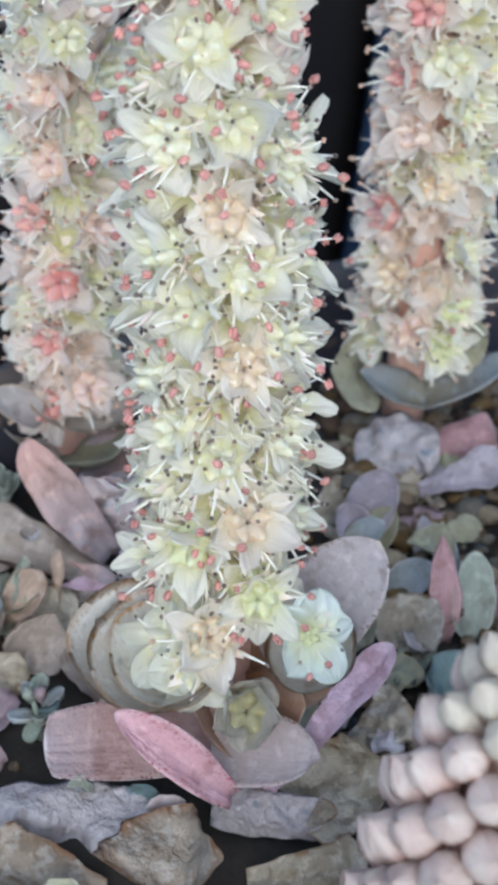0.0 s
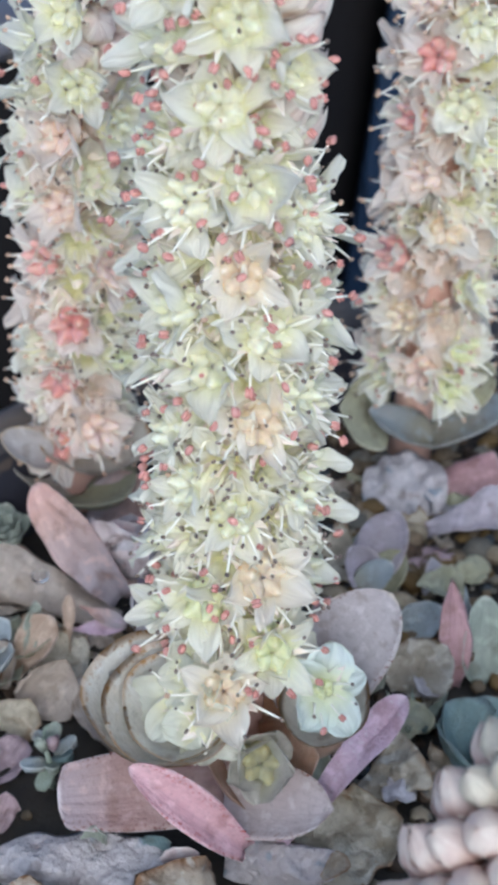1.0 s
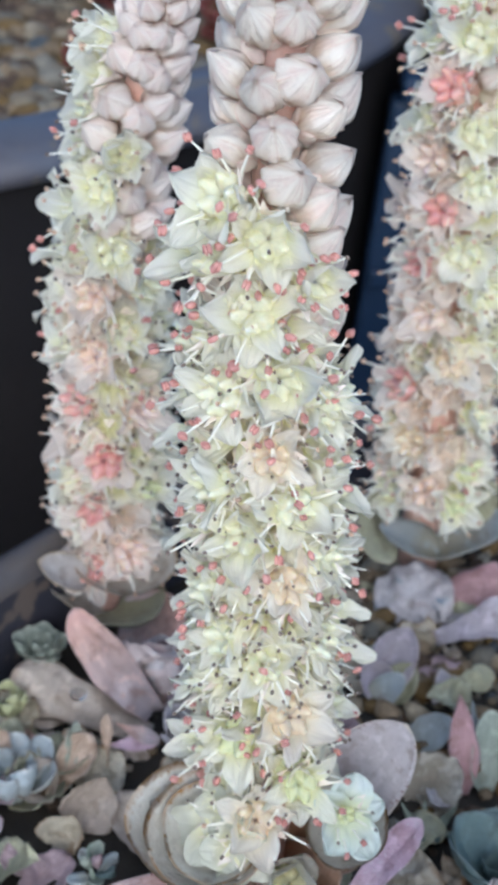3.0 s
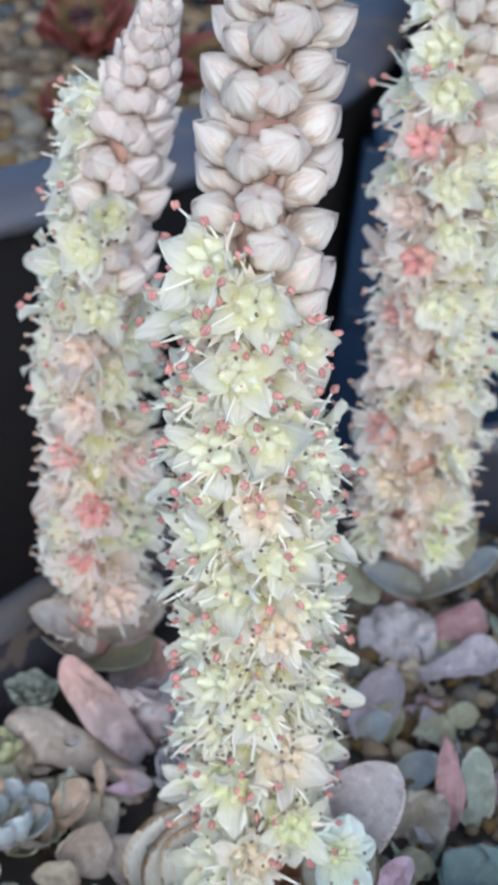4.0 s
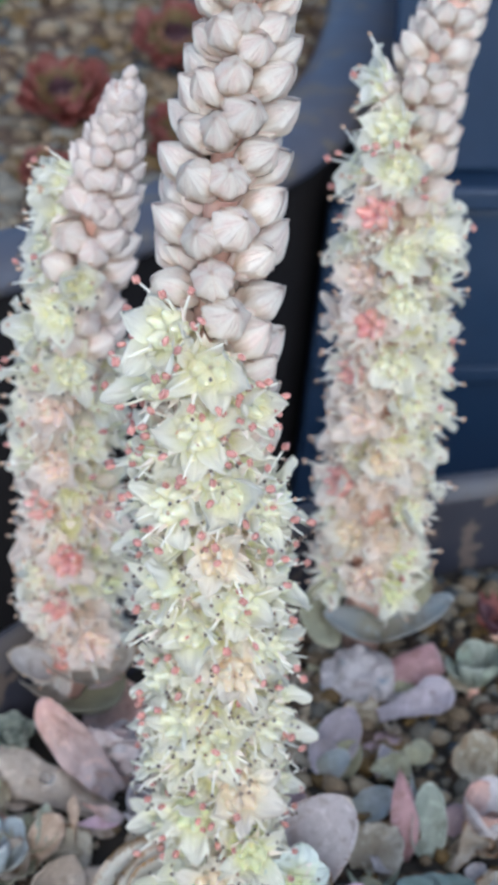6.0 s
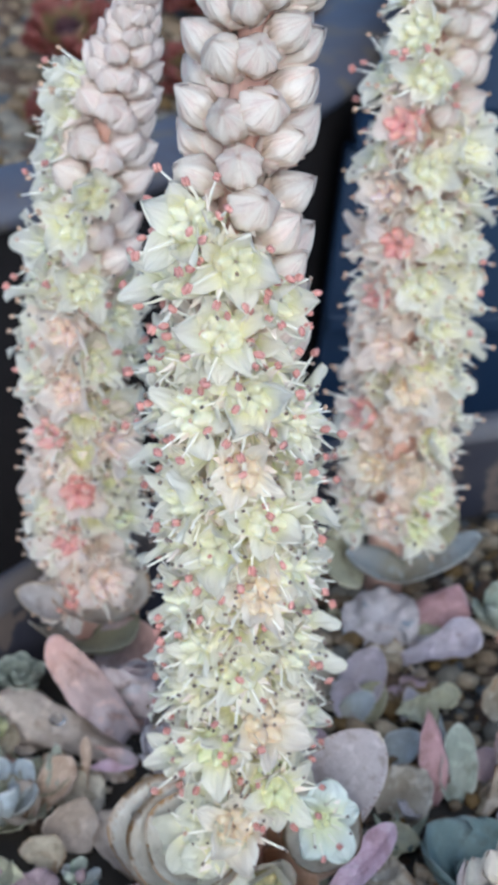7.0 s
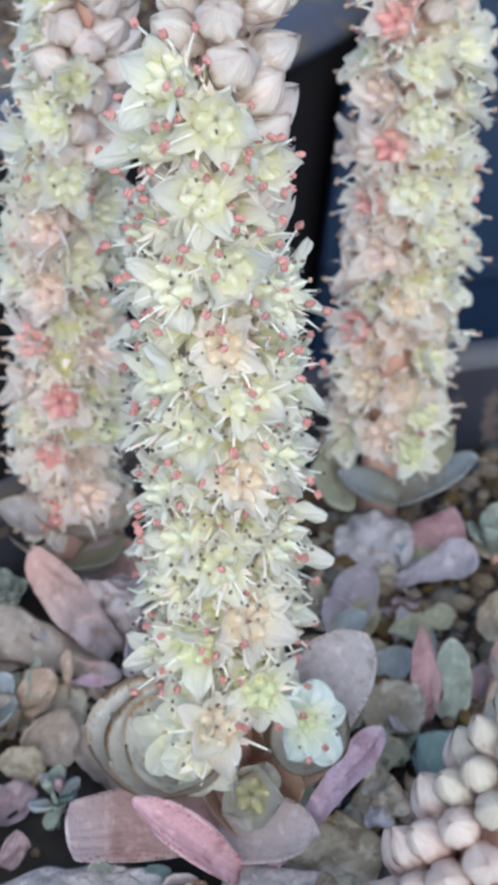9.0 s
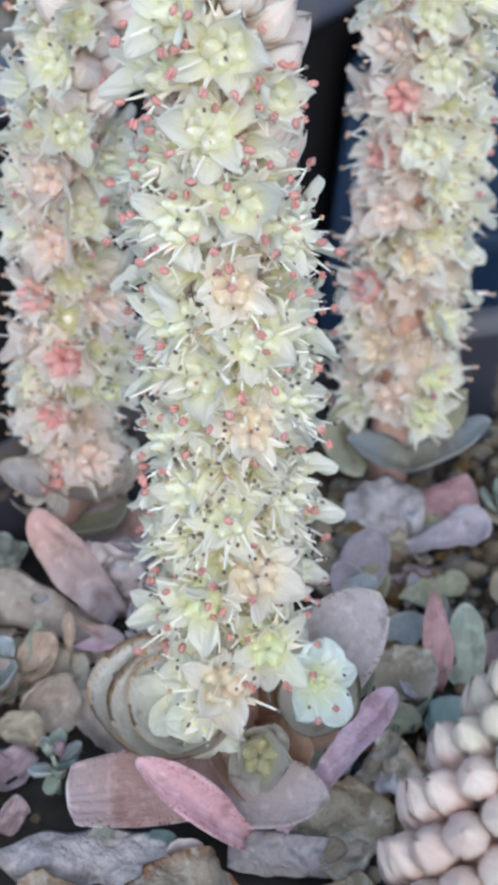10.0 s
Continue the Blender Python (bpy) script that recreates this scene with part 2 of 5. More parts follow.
LEAF = {
    "lilac": leaf_material("leaf_pale_lilac", (0.80, 0.71, 0.70), (0.70, 0.59, 0.59), 0.35, 2.0, 0.8, 14, 0.06, 0.4, edge=(0.76, 0.68, 0.66), edge_width=0.12, stripes=7.0, mottle=0.3),
    "palegrey": leaf_material("leaf_pale_speckled", (0.68, 0.60, 0.59), (0.60, 0.51, 0.50), 0.4, 1.4, 0.3, 22, 0.05, 0.35, edge=(0.66, 0.55, 0.52), edge_width=0.14, stripes=7.0, vein=0.4, spots=(0.34, 0.17, 0.12), spot_scale=20, spot_edge=True, spot_from=0.62),
    "tan": leaf_material("leaf_tan", (0.56, 0.44, 0.345), (0.46, 0.34, 0.255), 0.5, 1.8, 0.6, 18, 0.06, 0.25, base=(0.24, 0.15, 0.09), edge=(0.62, 0.50, 0.41), edge_width=0.12, stripes=8.0),
    "paleblue": leaf_material("leaf_pale_blue", (0.40, 0.455, 0.49), (0.47, 0.50, 0.51), 0.45, 1.5, 0.4, 24, 0.06, 0.2, edge=(0.74, 0.75, 0.74), edge_width=0.12, base=(0.36, 0.36, 0.31)),
    "lime": leaf_material("leaf_yellow_green", (0.52, 0.52, 0.29), (0.46, 0.48, 0.27), 0.45, 2.0, 0.3, 24, 0.06, 0.25, edge=(0.58, 0.58, 0.40), edge_width=0.15),
    "sage": leaf_material("leaf_grey_green", (0.31, 0.335, 0.28), (0.25, 0.285, 0.24), 0.5, 1.8, 0.4, 24, 0.08, 0.2, edge=(0.55, 0.57, 0.50), edge_width=0.12, stripes=7.0),
    "peach": leaf_material("leaf_translucent_peach", (0.68, 0.53, 0.43), (0.62, 0.41, 0.28), 0.3, 1.6, 0.4, 18, 0.05, 0.4, base=(0.46, 0.27, 0.17), edge=(0.62, 0.50, 0.42), edge_width=0.10, stripes=7.0, mottle=0.3),
    "glass": leaf_material("leaf_pale_grey", (0.80, 0.785, 0.73), (0.73, 0.70, 0.64), 0.10, 1.6, 0.25, 14, 0.05, 0.5, edge=(0.47, 0.31, 0.16), edge_width=0.09, spots=(0.42, 0.24, 0.09), spot_scale=15, spot_edge=True, spot_from=0.84, coat=1.0, mottle=0.25),
    "grey": leaf_material("leaf_mauve_grey", (0.60, 0.56, 0.58), (0.53, 0.485, 0.505), 0.45, 1.4, 0.3, 22, 0.05, 0.25, edge=(0.74, 0.66, 0.58), edge_width=0.07, stripes=8.0, vein=0.35, spots=(0.24, 0.12, 0.10), spot_scale=22, spot_edge=True, spot_from=0.72),
    "mauve": leaf_material("leaf_mauve", (0.40, 0.275, 0.26), (0.33, 0.205, 0.19), 0.42, 2.0, 0.6, 22, 0.05, 0.2, tip=(0.36, 0.29, 0.31), edge=(0.72, 0.65, 0.68), edge_width=0.05, stripes=9.0, vein=0.6, spots=(0.19, 0.07, 0.06), spot_scale=24, spot_edge=True, spot_from=0.6),
    "pink": leaf_material("leaf_pink", (0.68, 0.44, 0.475), (0.60, 0.36, 0.39), 0.42, 2.0, 0.5, 24, 0.08, 0.2, edge=(0.78, 0.58, 0.62), edge_width=0.12, stripes=8.0, spots=(0.42, 0.10, 0.09), spot_scale=25, spot_edge=True, spot_from=0.4),
    "cup": leaf_material("leaf_cup_grey", (0.56, 0.54, 0.53), (0.50, 0.46, 0.44), 0.5, 1.8, 0.4, 20, 0.05, 0.3, edge=(0.58, 0.45, 0.28), edge_width=0.22, stripes=8.0),
    "violet": leaf_material("leaf_violet", (0.60, 0.46, 0.565), (0.54, 0.38, 0.465), 0.5, 2.4, 0.9, 20, 0.05, 0.15, edge=(0.62, 0.48, 0.56), edge_width=0.12, spots=(0.60, 0.49, 0.56), spot_scale=13),
    "salmon": leaf_material("leaf_salmon", (0.60, 0.42, 0.365), (0.52, 0.38, 0.35), 0.45, 1.8, 0.4, 24, 0.06, 0.3, tip=(0.66, 0.42, 0.355), base=(0.46, 0.40, 0.42), edge=(0.58, 0.42, 0.40), edge_width=0.1, stripes=8.0),
    "blue": leaf_material("leaf_blue_grey", (0.27, 0.32, 0.37), (0.33, 0.335, 0.33), 0.5, 1.5, 0.4, 24, 0.08, 0.12, edge=(0.74, 0.75, 0.75), edge_width=0.10, base=(0.255, 0.238, 0.187)),
    "lavender": leaf_material("leaf_lavender", (0.45, 0.405, 0.47), (0.42, 0.375, 0.41), 0.5, 1.5, 0.4, 24, 0.08, 0.12, edge=(0.74, 0.68, 0.72), edge_width=0.10),
    "olive": leaf_material("leaf_olive", (0.36, 0.345, 0.225), (0.30, 0.30, 0.225), 0.5, 1.5, 0.15, 30, 0.06, 0.08, edge=(0.50, 0.46, 0.34), edge_width=0.10),
    "green": leaf_material("leaf_sage", (0.26, 0.31, 0.245), (0.32, 0.36, 0.29), 0.5, 2.5, 0.2, 30, 0.1, 0.1, edge=(0.247, 0.264, 0.209), edge_width=0.2),
    "teal": leaf_material("leaf_teal", (0.11, 0.165, 0.171), (0.143, 0.192, 0.186), 0.5, 2.5, 0.2, 30, 0.08, 0.1, edge=(0.165, 0.198, 0.198), edge_width=0.2),
    "dry": leaf_material("leaf_dried", (0.56, 0.515, 0.42), (0.34, 0.285, 0.20), 0.6, 1.1, 0.9, 12, 0.14, 0.2, edge=(0.26, 0.15, 0.08), edge_width=0.14, spots=(0.27, 0.17, 0.09), spot_scale=4, spot_edge=True, spot_from=0.5, mottle=0.4, relief=0.0008),
    "olivedry": leaf_material("leaf_dried_brown", (0.52, 0.485, 0.41), (0.34, 0.295, 0.23), 0.65, 1.3, 0.9, 12, 0.12, 0.2, edge=(0.20, 0.13, 0.075), edge_width=0.16, spots=(0.55, 0.52, 0.46), spot_scale=3.5, mottle=0.4, relief=0.0008),
    "dryblue": leaf_material("leaf_dried_grey", (0.52, 0.485, 0.49), (0.40, 0.36, 0.365), 0.7, 1.8, 0.9, 12, 0.08, 0.1, spots=(0.23, 0.264, 0.306), spot_scale=2.2, relief=0.0008),
    "withered": leaf_material("leaf_withered", (0.55, 0.475, 0.405), (0.44, 0.365, 0.30), 0.5, 1.8, 0.7, 12, 0.08, 0.25, edge=(0.36, 0.27, 0.21), edge_width=0.10, stripes=10.0),
    "blush": leaf_material("leaf_blush", (0.42, 0.32, 0.345), (0.36, 0.26, 0.28), 0.45, 2.2, 0.6, 20, 0.08, 0.2, edge=(0.52, 0.42, 0.43), edge_width=0.12, stripes=8.0),
    "amber": leaf_material("leaf_amber", (0.36, 0.315, 0.26), (0.28, 0.225, 0.165), 0.55, 1.6, 0.8, 12, 0.05, 0.2, edge=(0.20, 0.095, 0.035), edge_width=0.34, spots=(0.40, 0.36, 0.31), spot_scale=5, relief=0.0008),
    "rose": leaf_material("leaf_rose", (0.45, 0.27, 0.285), (0.36, 0.205, 0.21), 0.45, 2.2, 0.6, 22, 0.08, 0.15, edge=(0.46, 0.34, 0.36), edge_width=0.14, stripes=8.0),
    "semp": leaf_material("leaf_crimson", (0.13, 0.028, 0.028), (0.17, 0.05, 0.035), 0.45, 1.5, 0.2, 20, 0.15, 0.05, edge=(0.22, 0.07, 0.06), edge_width=0.3),
    "sempmid": leaf_material("leaf_bronze", (0.13, 0.13, 0.045), (0.15, 0.10, 0.04), 0.45, 1.5, 0.2, 20, 0.15, 0.05, edge=(0.20, 0.08, 0.05), edge_width=0.3),
    "sempheart": leaf_material("leaf_purple", (0.05, 0.022, 0.032), (0.08, 0.03, 0.04), 0.5, 1.5, 0.2, 20, 0.15, 0.0),
    "sempgreen": leaf_material("leaf_fresh_green", (0.14, 0.24, 0.08), (0.18, 0.28, 0.11), 0.5, 2, 0.2, 20, 0.12, 0.1),
}
SOIL = material("soil", (0.014, 0.0115, 0.0095), (0.034, 0.027, 0.020), 0.9, 2.0, 1.0, 9)
POT = material("pot_glaze", (0.024, 0.026, 0.038), (0.036, 0.034, 0.043), 0.42, 0.5, 0.25, 6, gloss=0.3, spots=(0.10, 0.08, 0.07), spot_scale=1.5)
POT_LIP = material("pot_lip", (0.070, 0.072, 0.090), (0.095, 0.078, 0.068), 0.5, 0.7, 0.3, 8)
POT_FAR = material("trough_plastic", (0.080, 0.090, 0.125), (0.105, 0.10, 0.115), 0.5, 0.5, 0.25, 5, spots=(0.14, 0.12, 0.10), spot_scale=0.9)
# trough's side wall: the shade below the rim is put into this near-black
POT_DARK = material("trough_side_shaded", (0.014, 0.0125, 0.0135), (0.018, 0.0155, 0.0155), 0.7, 0.4, 0.15, 5, gloss=0.12)
CRATE = material("crate_blue", (0.008, 0.024, 0.060), (0.011, 0.027, 0.064), 0.5, 0.3, 0.1, 5)
# unseen floor, its tone lightened to bounce light up into the flowers' shadows
FLOOR = material("paving", (0.22, 0.215, 0.205), (0.16, 0.155, 0.15), 0.85, 0.15, 0.6, 3)
PEBBLE = [
    material("pebble_tan", (0.197, 0.144, 0.0868), (0.144, 0.103, 0.0616), 0.75, 3, 0.6, 14, 0.3),
    material("pebble_grey", (0.177, 0.159, 0.126), (0.125, 0.112, 0.0896), 0.75, 3, 0.6, 14, 0.3),
    material("pebble_cream", (0.276, 0.231, 0.157), (0.223, 0.175, 0.118), 0.75, 3, 0.5, 14, 0.25),
    material("pebble_brown", (0.0877, 0.0536, 0.0309), (0.0563, 0.0344, 0.0206), 0.75, 3, 0.6, 14, 0.25),
    material("pebble_ochre", (0.139, 0.0858, 0.0255), (0.11, 0.0661, 0.0212), 0.75, 3, 0.6, 14, 0.2),
    material("pebble_slate", (0.0641, 0.0724, 0.0826), (0.0402, 0.0458, 0.0514), 0.7, 3, 0.5, 14, 0.25),
]


# ---------------------------------------------------------------- mesh helpers, in centimetres
class Geo:
    def __init__(self):
        self.v, self.f, self.uv, self.mi = [], [], [], []

    def add(self, verts, faces, uvs=None, slot=0, m=None):
        k = len(self.v)
        self.v += [tuple(m @ Vector(p)) for p in verts] if m else [tuple(p) for p in verts]
        self.uv += uvs or [(0.5, 0.5)] * len(verts)
        self.f += [tuple(i + k for i in f) for f in faces]
        self.mi += [slot] * len(faces)
        return self

    def join(self, other, m=None, slot=None):
        k = len(self.v)
        self.v += [tuple(m @ Vector(p)) for p in other.v] if m else other.v
        self.uv += other.uv
        self.f += [tuple(i + k for i in f) for f in other.f]
        self.mi += other.mi if slot is None else [slot] * len(other.f)
        return self

    def mesh(self, name, *mats, smooth=True):
        me = bpy.data.meshes.new(name)
        me.from_pydata([(x * CM, y * CM, z * CM) for x, y, z in self.v], [], self.f)
        layer = me.uv_layers.new(name="UVMap")
        idx = np.zeros(len(me.loops), dtype=np.int32)
        me.loops.foreach_get("vertex_index", idx)
        layer.data.foreach_set("uv", np.array(self.uv, dtype=np.float32)[idx].ravel())
        for mt in mats:
            me.materials.append(mt)
        me.polygons.foreach_set("material_index", self.mi)
        me.polygons.foreach_set("use_smooth", [smooth] * len(self.f))
        me.update()
        return me


def cm(m):
    """A pose given in centimetres, in metres."""
    m = m.copy()
    m.translation = m.translation * CM
    return m


def part(name, me, parent, m=None, label=""):
    ob = new(name, me)
    ob.parent = parent
    if m is not None:
        ob.matrix_local = cm(m)
    return tagged(ob, label) if label else ob


def thing(name, x, y, z, label, category, group="", kind=""):
    ob = new(name)
    ob.empty_display_size = 0.005
    ob.location = (x * CM, y * CM, z * CM)
    return tagged(ob, label, category, group, kind)


def prof_petal(u):
    if u >= 1:
        return 0.01
    return (0.44 + 0.56 * math.sin(math.pi * min(1, u / 1.22))) * max(0.0, 1 - u ** 4.6) ** 0.62 + 0.015


def prof_round(u):
    x = 2 * u - 1
    return max(0.03, 0.26 * (1 - u) + (1 - min(1, abs(x)) ** 2.4) ** 0.5)


def prof_spoon(u):
    return max(0.03, (0.30 + 0.72 * u ** 1.2) * (1 - max(0, (u - 0.62) / 0.38) ** 2.6) ** 0.5) if u < 1 else 0.03


def prof_soft(u):
    return (0.50 + 0.50 * math.sin(math.pi * min(1, u / 1.2))) * max(0.0, 1 - u ** 6) ** 0.5 + 0.03 if u < 1 else 0.03


def prof_fan(u):
    return max(0.05, (0.16 + 0.86 * u ** 1.5) * (1 - max(0, (u - 0.80) / 0.20) ** 3.2) ** 0.5) if u < 1 else 0.05


def prof_blunt(u):
    return 0.75 + 0.25 * math.sin(math.pi * u) if u < 0.97 else 0.72 * (1 - (u - 0.97) / 0.034) ** 0.5 + 0.03


def prof_spindle(u):
    return max(0.03, math.sin(math.pi * min(1, u * 0.94 + 0.06)) ** 0.85)


def prof_point(u):
    return max(0.02, (0.5 + 0.5 * math.sin(math.pi * min(1, u * 1.3))) * (1 - u ** 3.0))


def blade(length, width, prof=prof_petal, n=8, m=4, cup=0.0, a0=0.0, curl=0.0, thick=0.02, wave=0.0, seed=0, fold=0.0, twist=0.0, groove=0.0, rag=0.0):
    """A leaf or petal along +y with its face to +z: closed, thickest along the middle."""
    g, r = Geo(), random.Random(seed)
    cx, cz = 0.0, 0.0
    top, low = [], []
    ph = [r.uniform(0, 6.3) for _ in range(6)]
    for i in range(n + 1):
        u = 1 - (1 - i / n) ** 1.5
        a = radians(a0 + curl * u)
        if i:
            step = length * (u - 1 + (1 - (i - 1) / n) ** 1.5)
            cx += step * math.cos(a)
            cz += step * math.sin(a)
        w = width / 2 * prof(min(u, 0.999)) * (1 + rag * (math.sin(9 * u + ph[5]) + 0.7 * math.sin(23 * u + ph[2])))
        tw = radians(twist * u)
        rt, rl = [], []
        for j in range(m + 1):
            v = 2 * j / m - 1
            lift = cup * w * v * v + fold * w * abs(v)
            if wave > 0.05:
                x, y = w * v + seed * 3.7, length * u
                lift += wave * (2.4 * noise.noise((1.3 * x, 1.3 * y, seed)) + 1.8 * (0.35 - abs(noise.noise((2.4 * x, 2.0 * y, seed + 5)))) + 0.8 * noise.noise((6.5 * x, 5.0 * y, seed * 0.7)))
            elif wave:
                lift += wave * (math.sin(5 * u + ph[0] + 2.2 * v) + 0.6 * math.sin(11 * u - 4 * v + ph[1]) + 0.4 * math.sin(17 * v + 7 * u + ph[2])) * (0.3 + abs(v))
            if groove:
                lift += groove * (math.cos(3 * math.pi * v + ph[3]) + 0.6 * math.sin(5 * math.pi * v + ph[4] + 3 * u)) * min(1, 2 * u)
            px, pz = w * v * math.cos(tw) - lift * math.sin(tw), lift * math.cos(tw) + w * v * math.sin(tw)
            t = thick * math.sqrt(max(0, 1 - v * v)) * min(1.0, 4 * (1.02 - u))
            rt.append((px, cx - math.sin(a) * pz, cz + math.cos(a) * pz))
            rl.append((px, cx - math.sin(a) * (pz - t), cz + math.cos(a) * (pz - t)))
        top.append(rt)
        low.append(rl)
    verts = [p for row in top for p in row]
    uvs = [(1 - (1 - i / n) ** 1.5, j / m) for i in range(n + 1) for j in range(m + 1)]
    if not thick:
        return g.add(verts, [(i * (m + 1) + j, i * (m + 1) + j + 1, (i + 1) * (m + 1) + j + 1, (i + 1) * (m + 1) + j) for i in range(n) for j in range(m)], uvs)
    ids = {}
    for i in range(n + 1):
        for j in range(m + 1):
            if j in (0, m):
                ids[i, j] = i * (m + 1) + j
            else:
                ids[i, j] = len(verts)
                verts.append(low[i][j])
                uvs.append((1 - (1 - i / n) ** 1.5, j / m))
    faces = []
    for i in range(n):
        for j in range(m):
            a = i * (m + 1) + j
            faces.append((a, a + 1, a + m + 2, a + m + 1))
            faces.append((ids[i, j], ids[i + 1, j], ids[i + 1, j + 1], ids[i, j + 1]))
    for i in (0, n):
        for j in range(m):
            a, b = i * (m + 1) + j, i * (m + 1) + j + 1
            q = [a, b, ids[i, j + 1], ids[i, j]]
            q = list(dict.fromkeys(q))
            if len(q) > 2:
                faces.append(tuple(q if i else q[::-1]))
    return g.add(verts, faces, uvs)


def tube(path, radii, sides=6, slot=0):
    g, verts, faces = Geo(), [], []
    path = [Vector(p) for p in path]
    for i, p in enumerate(path):
        d = (path[min(i + 1, len(path) - 1)] - path[max(i - 1, 0)]).normalized()
        x = d.orthogonal().normalized() if i == 0 else (x - d * x.dot(d)).normalized()
        y = d.cross(x)
        for k in range(sides):
            a = 2 * math.pi * k / sides
            verts.append(p + radii[i] * (math.cos(a) * x + math.sin(a) * y))
    for i in range(len(path) - 1):
        for k in range(sides):
            a, b = i * sides + k, i * sides + (k + 1) % sides
            faces.append((a, b, b + sides, a + sides))
    faces.append(tuple(range(sides))[::-1])
    faces.append(tuple(range((len(path) - 1) * sides, len(path) * sides)))
    return g.add(verts, faces, slot=slot)


def egg(rx, ry, rz, n=6, m=8, slot=0, rough=0.0, seed=0):
    g, r, verts, faces = Geo(), random.Random(seed), [(0, 0, -rz)], []
    for i in range(1, n):
        p = math.pi * i / n
        for j in range(m):
            a = 2 * math.pi * j / m
            k = 1 + r.uniform(-rough, rough)
            verts.append((rx * k * math.sin(p) * math.cos(a), ry * k * math.sin(p) * math.sin(a), -rz * k * math.cos(p)))
    verts.append((0, 0, rz))
    for j in range(m):
        faces.append((0, 1 + (j + 1) % m, 1 + j))
        faces.append((len(verts) - 1, len(verts) - 1 - m + j, len(verts) - 1 - m + (j + 1) % m))
    for i in range(n - 2):
        for j in range(m):
            a, b = 1 + i * m + j, 1 + i * m + (j + 1) % m
            faces.append((a, b, b + m, a + m))
    return g.add(verts, faces, slot=slot)


def turn_to(direction, spin=0.0):
    """A turn that takes +z to the direction, spun about it (degrees)."""
    return Vector(direction).to_track_quat("Z", "Y").to_matrix().to_4x4() @ Matrix.Rotation(radians(spin), 4, "Z")


def span(base, tip, up):
    """A pose that lays +y from base towards tip with +z near up."""
    b, y = Vector(base), (Vector(tip) - Vector(base)).normalized()
    x = y.cross(Vector(up)).normalized()
    z = x.cross(y)
    m = Matrix((x, y, z)).transposed().to_4x4()
    m.translation = b
    return m


# ---------------------------------------------------------------- flower kit
def make_petals(mat, name, wide=1.0, count=9, prof=prof_petal, groove=0.013):
    out = []
    for k in range(count):
        g = blade(0.56 + 0.045 * (k % 3), (0.34, 0.39, 0.31, 0.37, 0.42, 0.33, 0.38, 0.30, 0.40)[k] * wide, prof, 12, 12, cup=0.34 + 0.16 * (k % 3), a0=10 - 5 * (k % 2), curl=-2 - 12 * (k % 4), thick=0.0, wave=0.032, seed=k, twist=(-14, 8, 0, 18, -10, 5, -20, 24, 10)[k], groove=groove, rag=0.035)
        out.append(g.mesh(name, mat))
    return out


PETALS = {"w": make_petals(PETAL, "petal"), "n": make_petals(PETAL, "petal", 0.74, groove=0.016), "p": make_petals(PETAL_PINK, "petal", 1.1), "s": make_petals(PETAL, "petal", 1.1), "o": make_petals(PETAL_OLD, "petal"), "m": make_petals(PETAL_MINT, "petal", 1.7, prof=prof_soft, groove=0.03), "v": make_petals(PETAL_WET, "petal", 1.5, prof=prof_soft), "g": make_petals(PETAL_GLASSY, "petal", 1.9, prof=prof_soft)}


def make_stamens(anther):
    out = []
    for k in range(4):
        l = (0.38 if anther is ANTHER_DARK else 0.41) + 0.045 * k
        bow = (0.03, -0.03, 0.05, 0.0)[k]
        g = tube([(0, 0, 0), (bow * 0.6, 0, l * 0.35), (bow, 0.01, l * 0.7), (bow * 0.7, 0.02, l)], [0.026, 0.022, 0.015, 0.009], 6)
        s = 0.92 if anther is ANTHER_RED else (0.46 if anther is ANTHER_DARK else 0.55)
        head = pose(bow * 0.7, 0.02, l + 0.025, 20 * (k - 1), 15 * k, 0)
        for side in (-1, 1):
            g.join(egg(0.027 * s, 0.040 * s, 0.060 * s, 6, 7, rough=0.06, seed=k), head @ pose(side * 0.021 * s, 0, 0), slot=1)
        out.append(g.mesh("stamen", FILAMENT, anther))
    return out


STAMENS = {"red": make_stamens(ANTHER_RED), "dark": make_stamens(ANTHER_DARK), "amber": make_stamens(ANTHER_AMBER)}


def make_carpels(mat, fat, tall):
    g = Geo()
    for k in range(5):
        a = 72 * k
        one = Geo()
        verts, faces, n, m = [], [], 7, 8
        for i in range(n + 1):
            s = i / n
            r = fat * (math.sin(math.pi * min(1, s * 1.12 + 0.10)) ** 0.7 if s < 0.78 else 0.55 * (1 - s) / 0.22 + 0.06)
            for j in range(m):
                b = 2 * math.pi * j / m
                verts.append((r * math.cos(b), r * math.sin(b), tall * s))
        for i in range(n):
            for j in range(m):
                p, q = i * m + j, i * m + (j + 1) % m
                faces.append((p, q, q + m, p + m))
        faces.append(tuple(range(n * m, n * m + m)))
        one.add(verts, faces)
        g.join(one, Matrix.Rotation(radians(a), 4, "Z") @ pose(fat * 0.92, 0, 0, 0, 12, 0))
    return g.mesh("ovary", mat)


CARPELS = {k: make_carpels(CARPEL[k], 0.124, 0.33) for k in "ycprg"}
for key in "rp":
    CARPELS[key] = make_carpels(CARPEL[key], 0.125, 0.40)
CARPELS["o"] = make_carpels(CARPEL["o"], 0.19, 0.34)


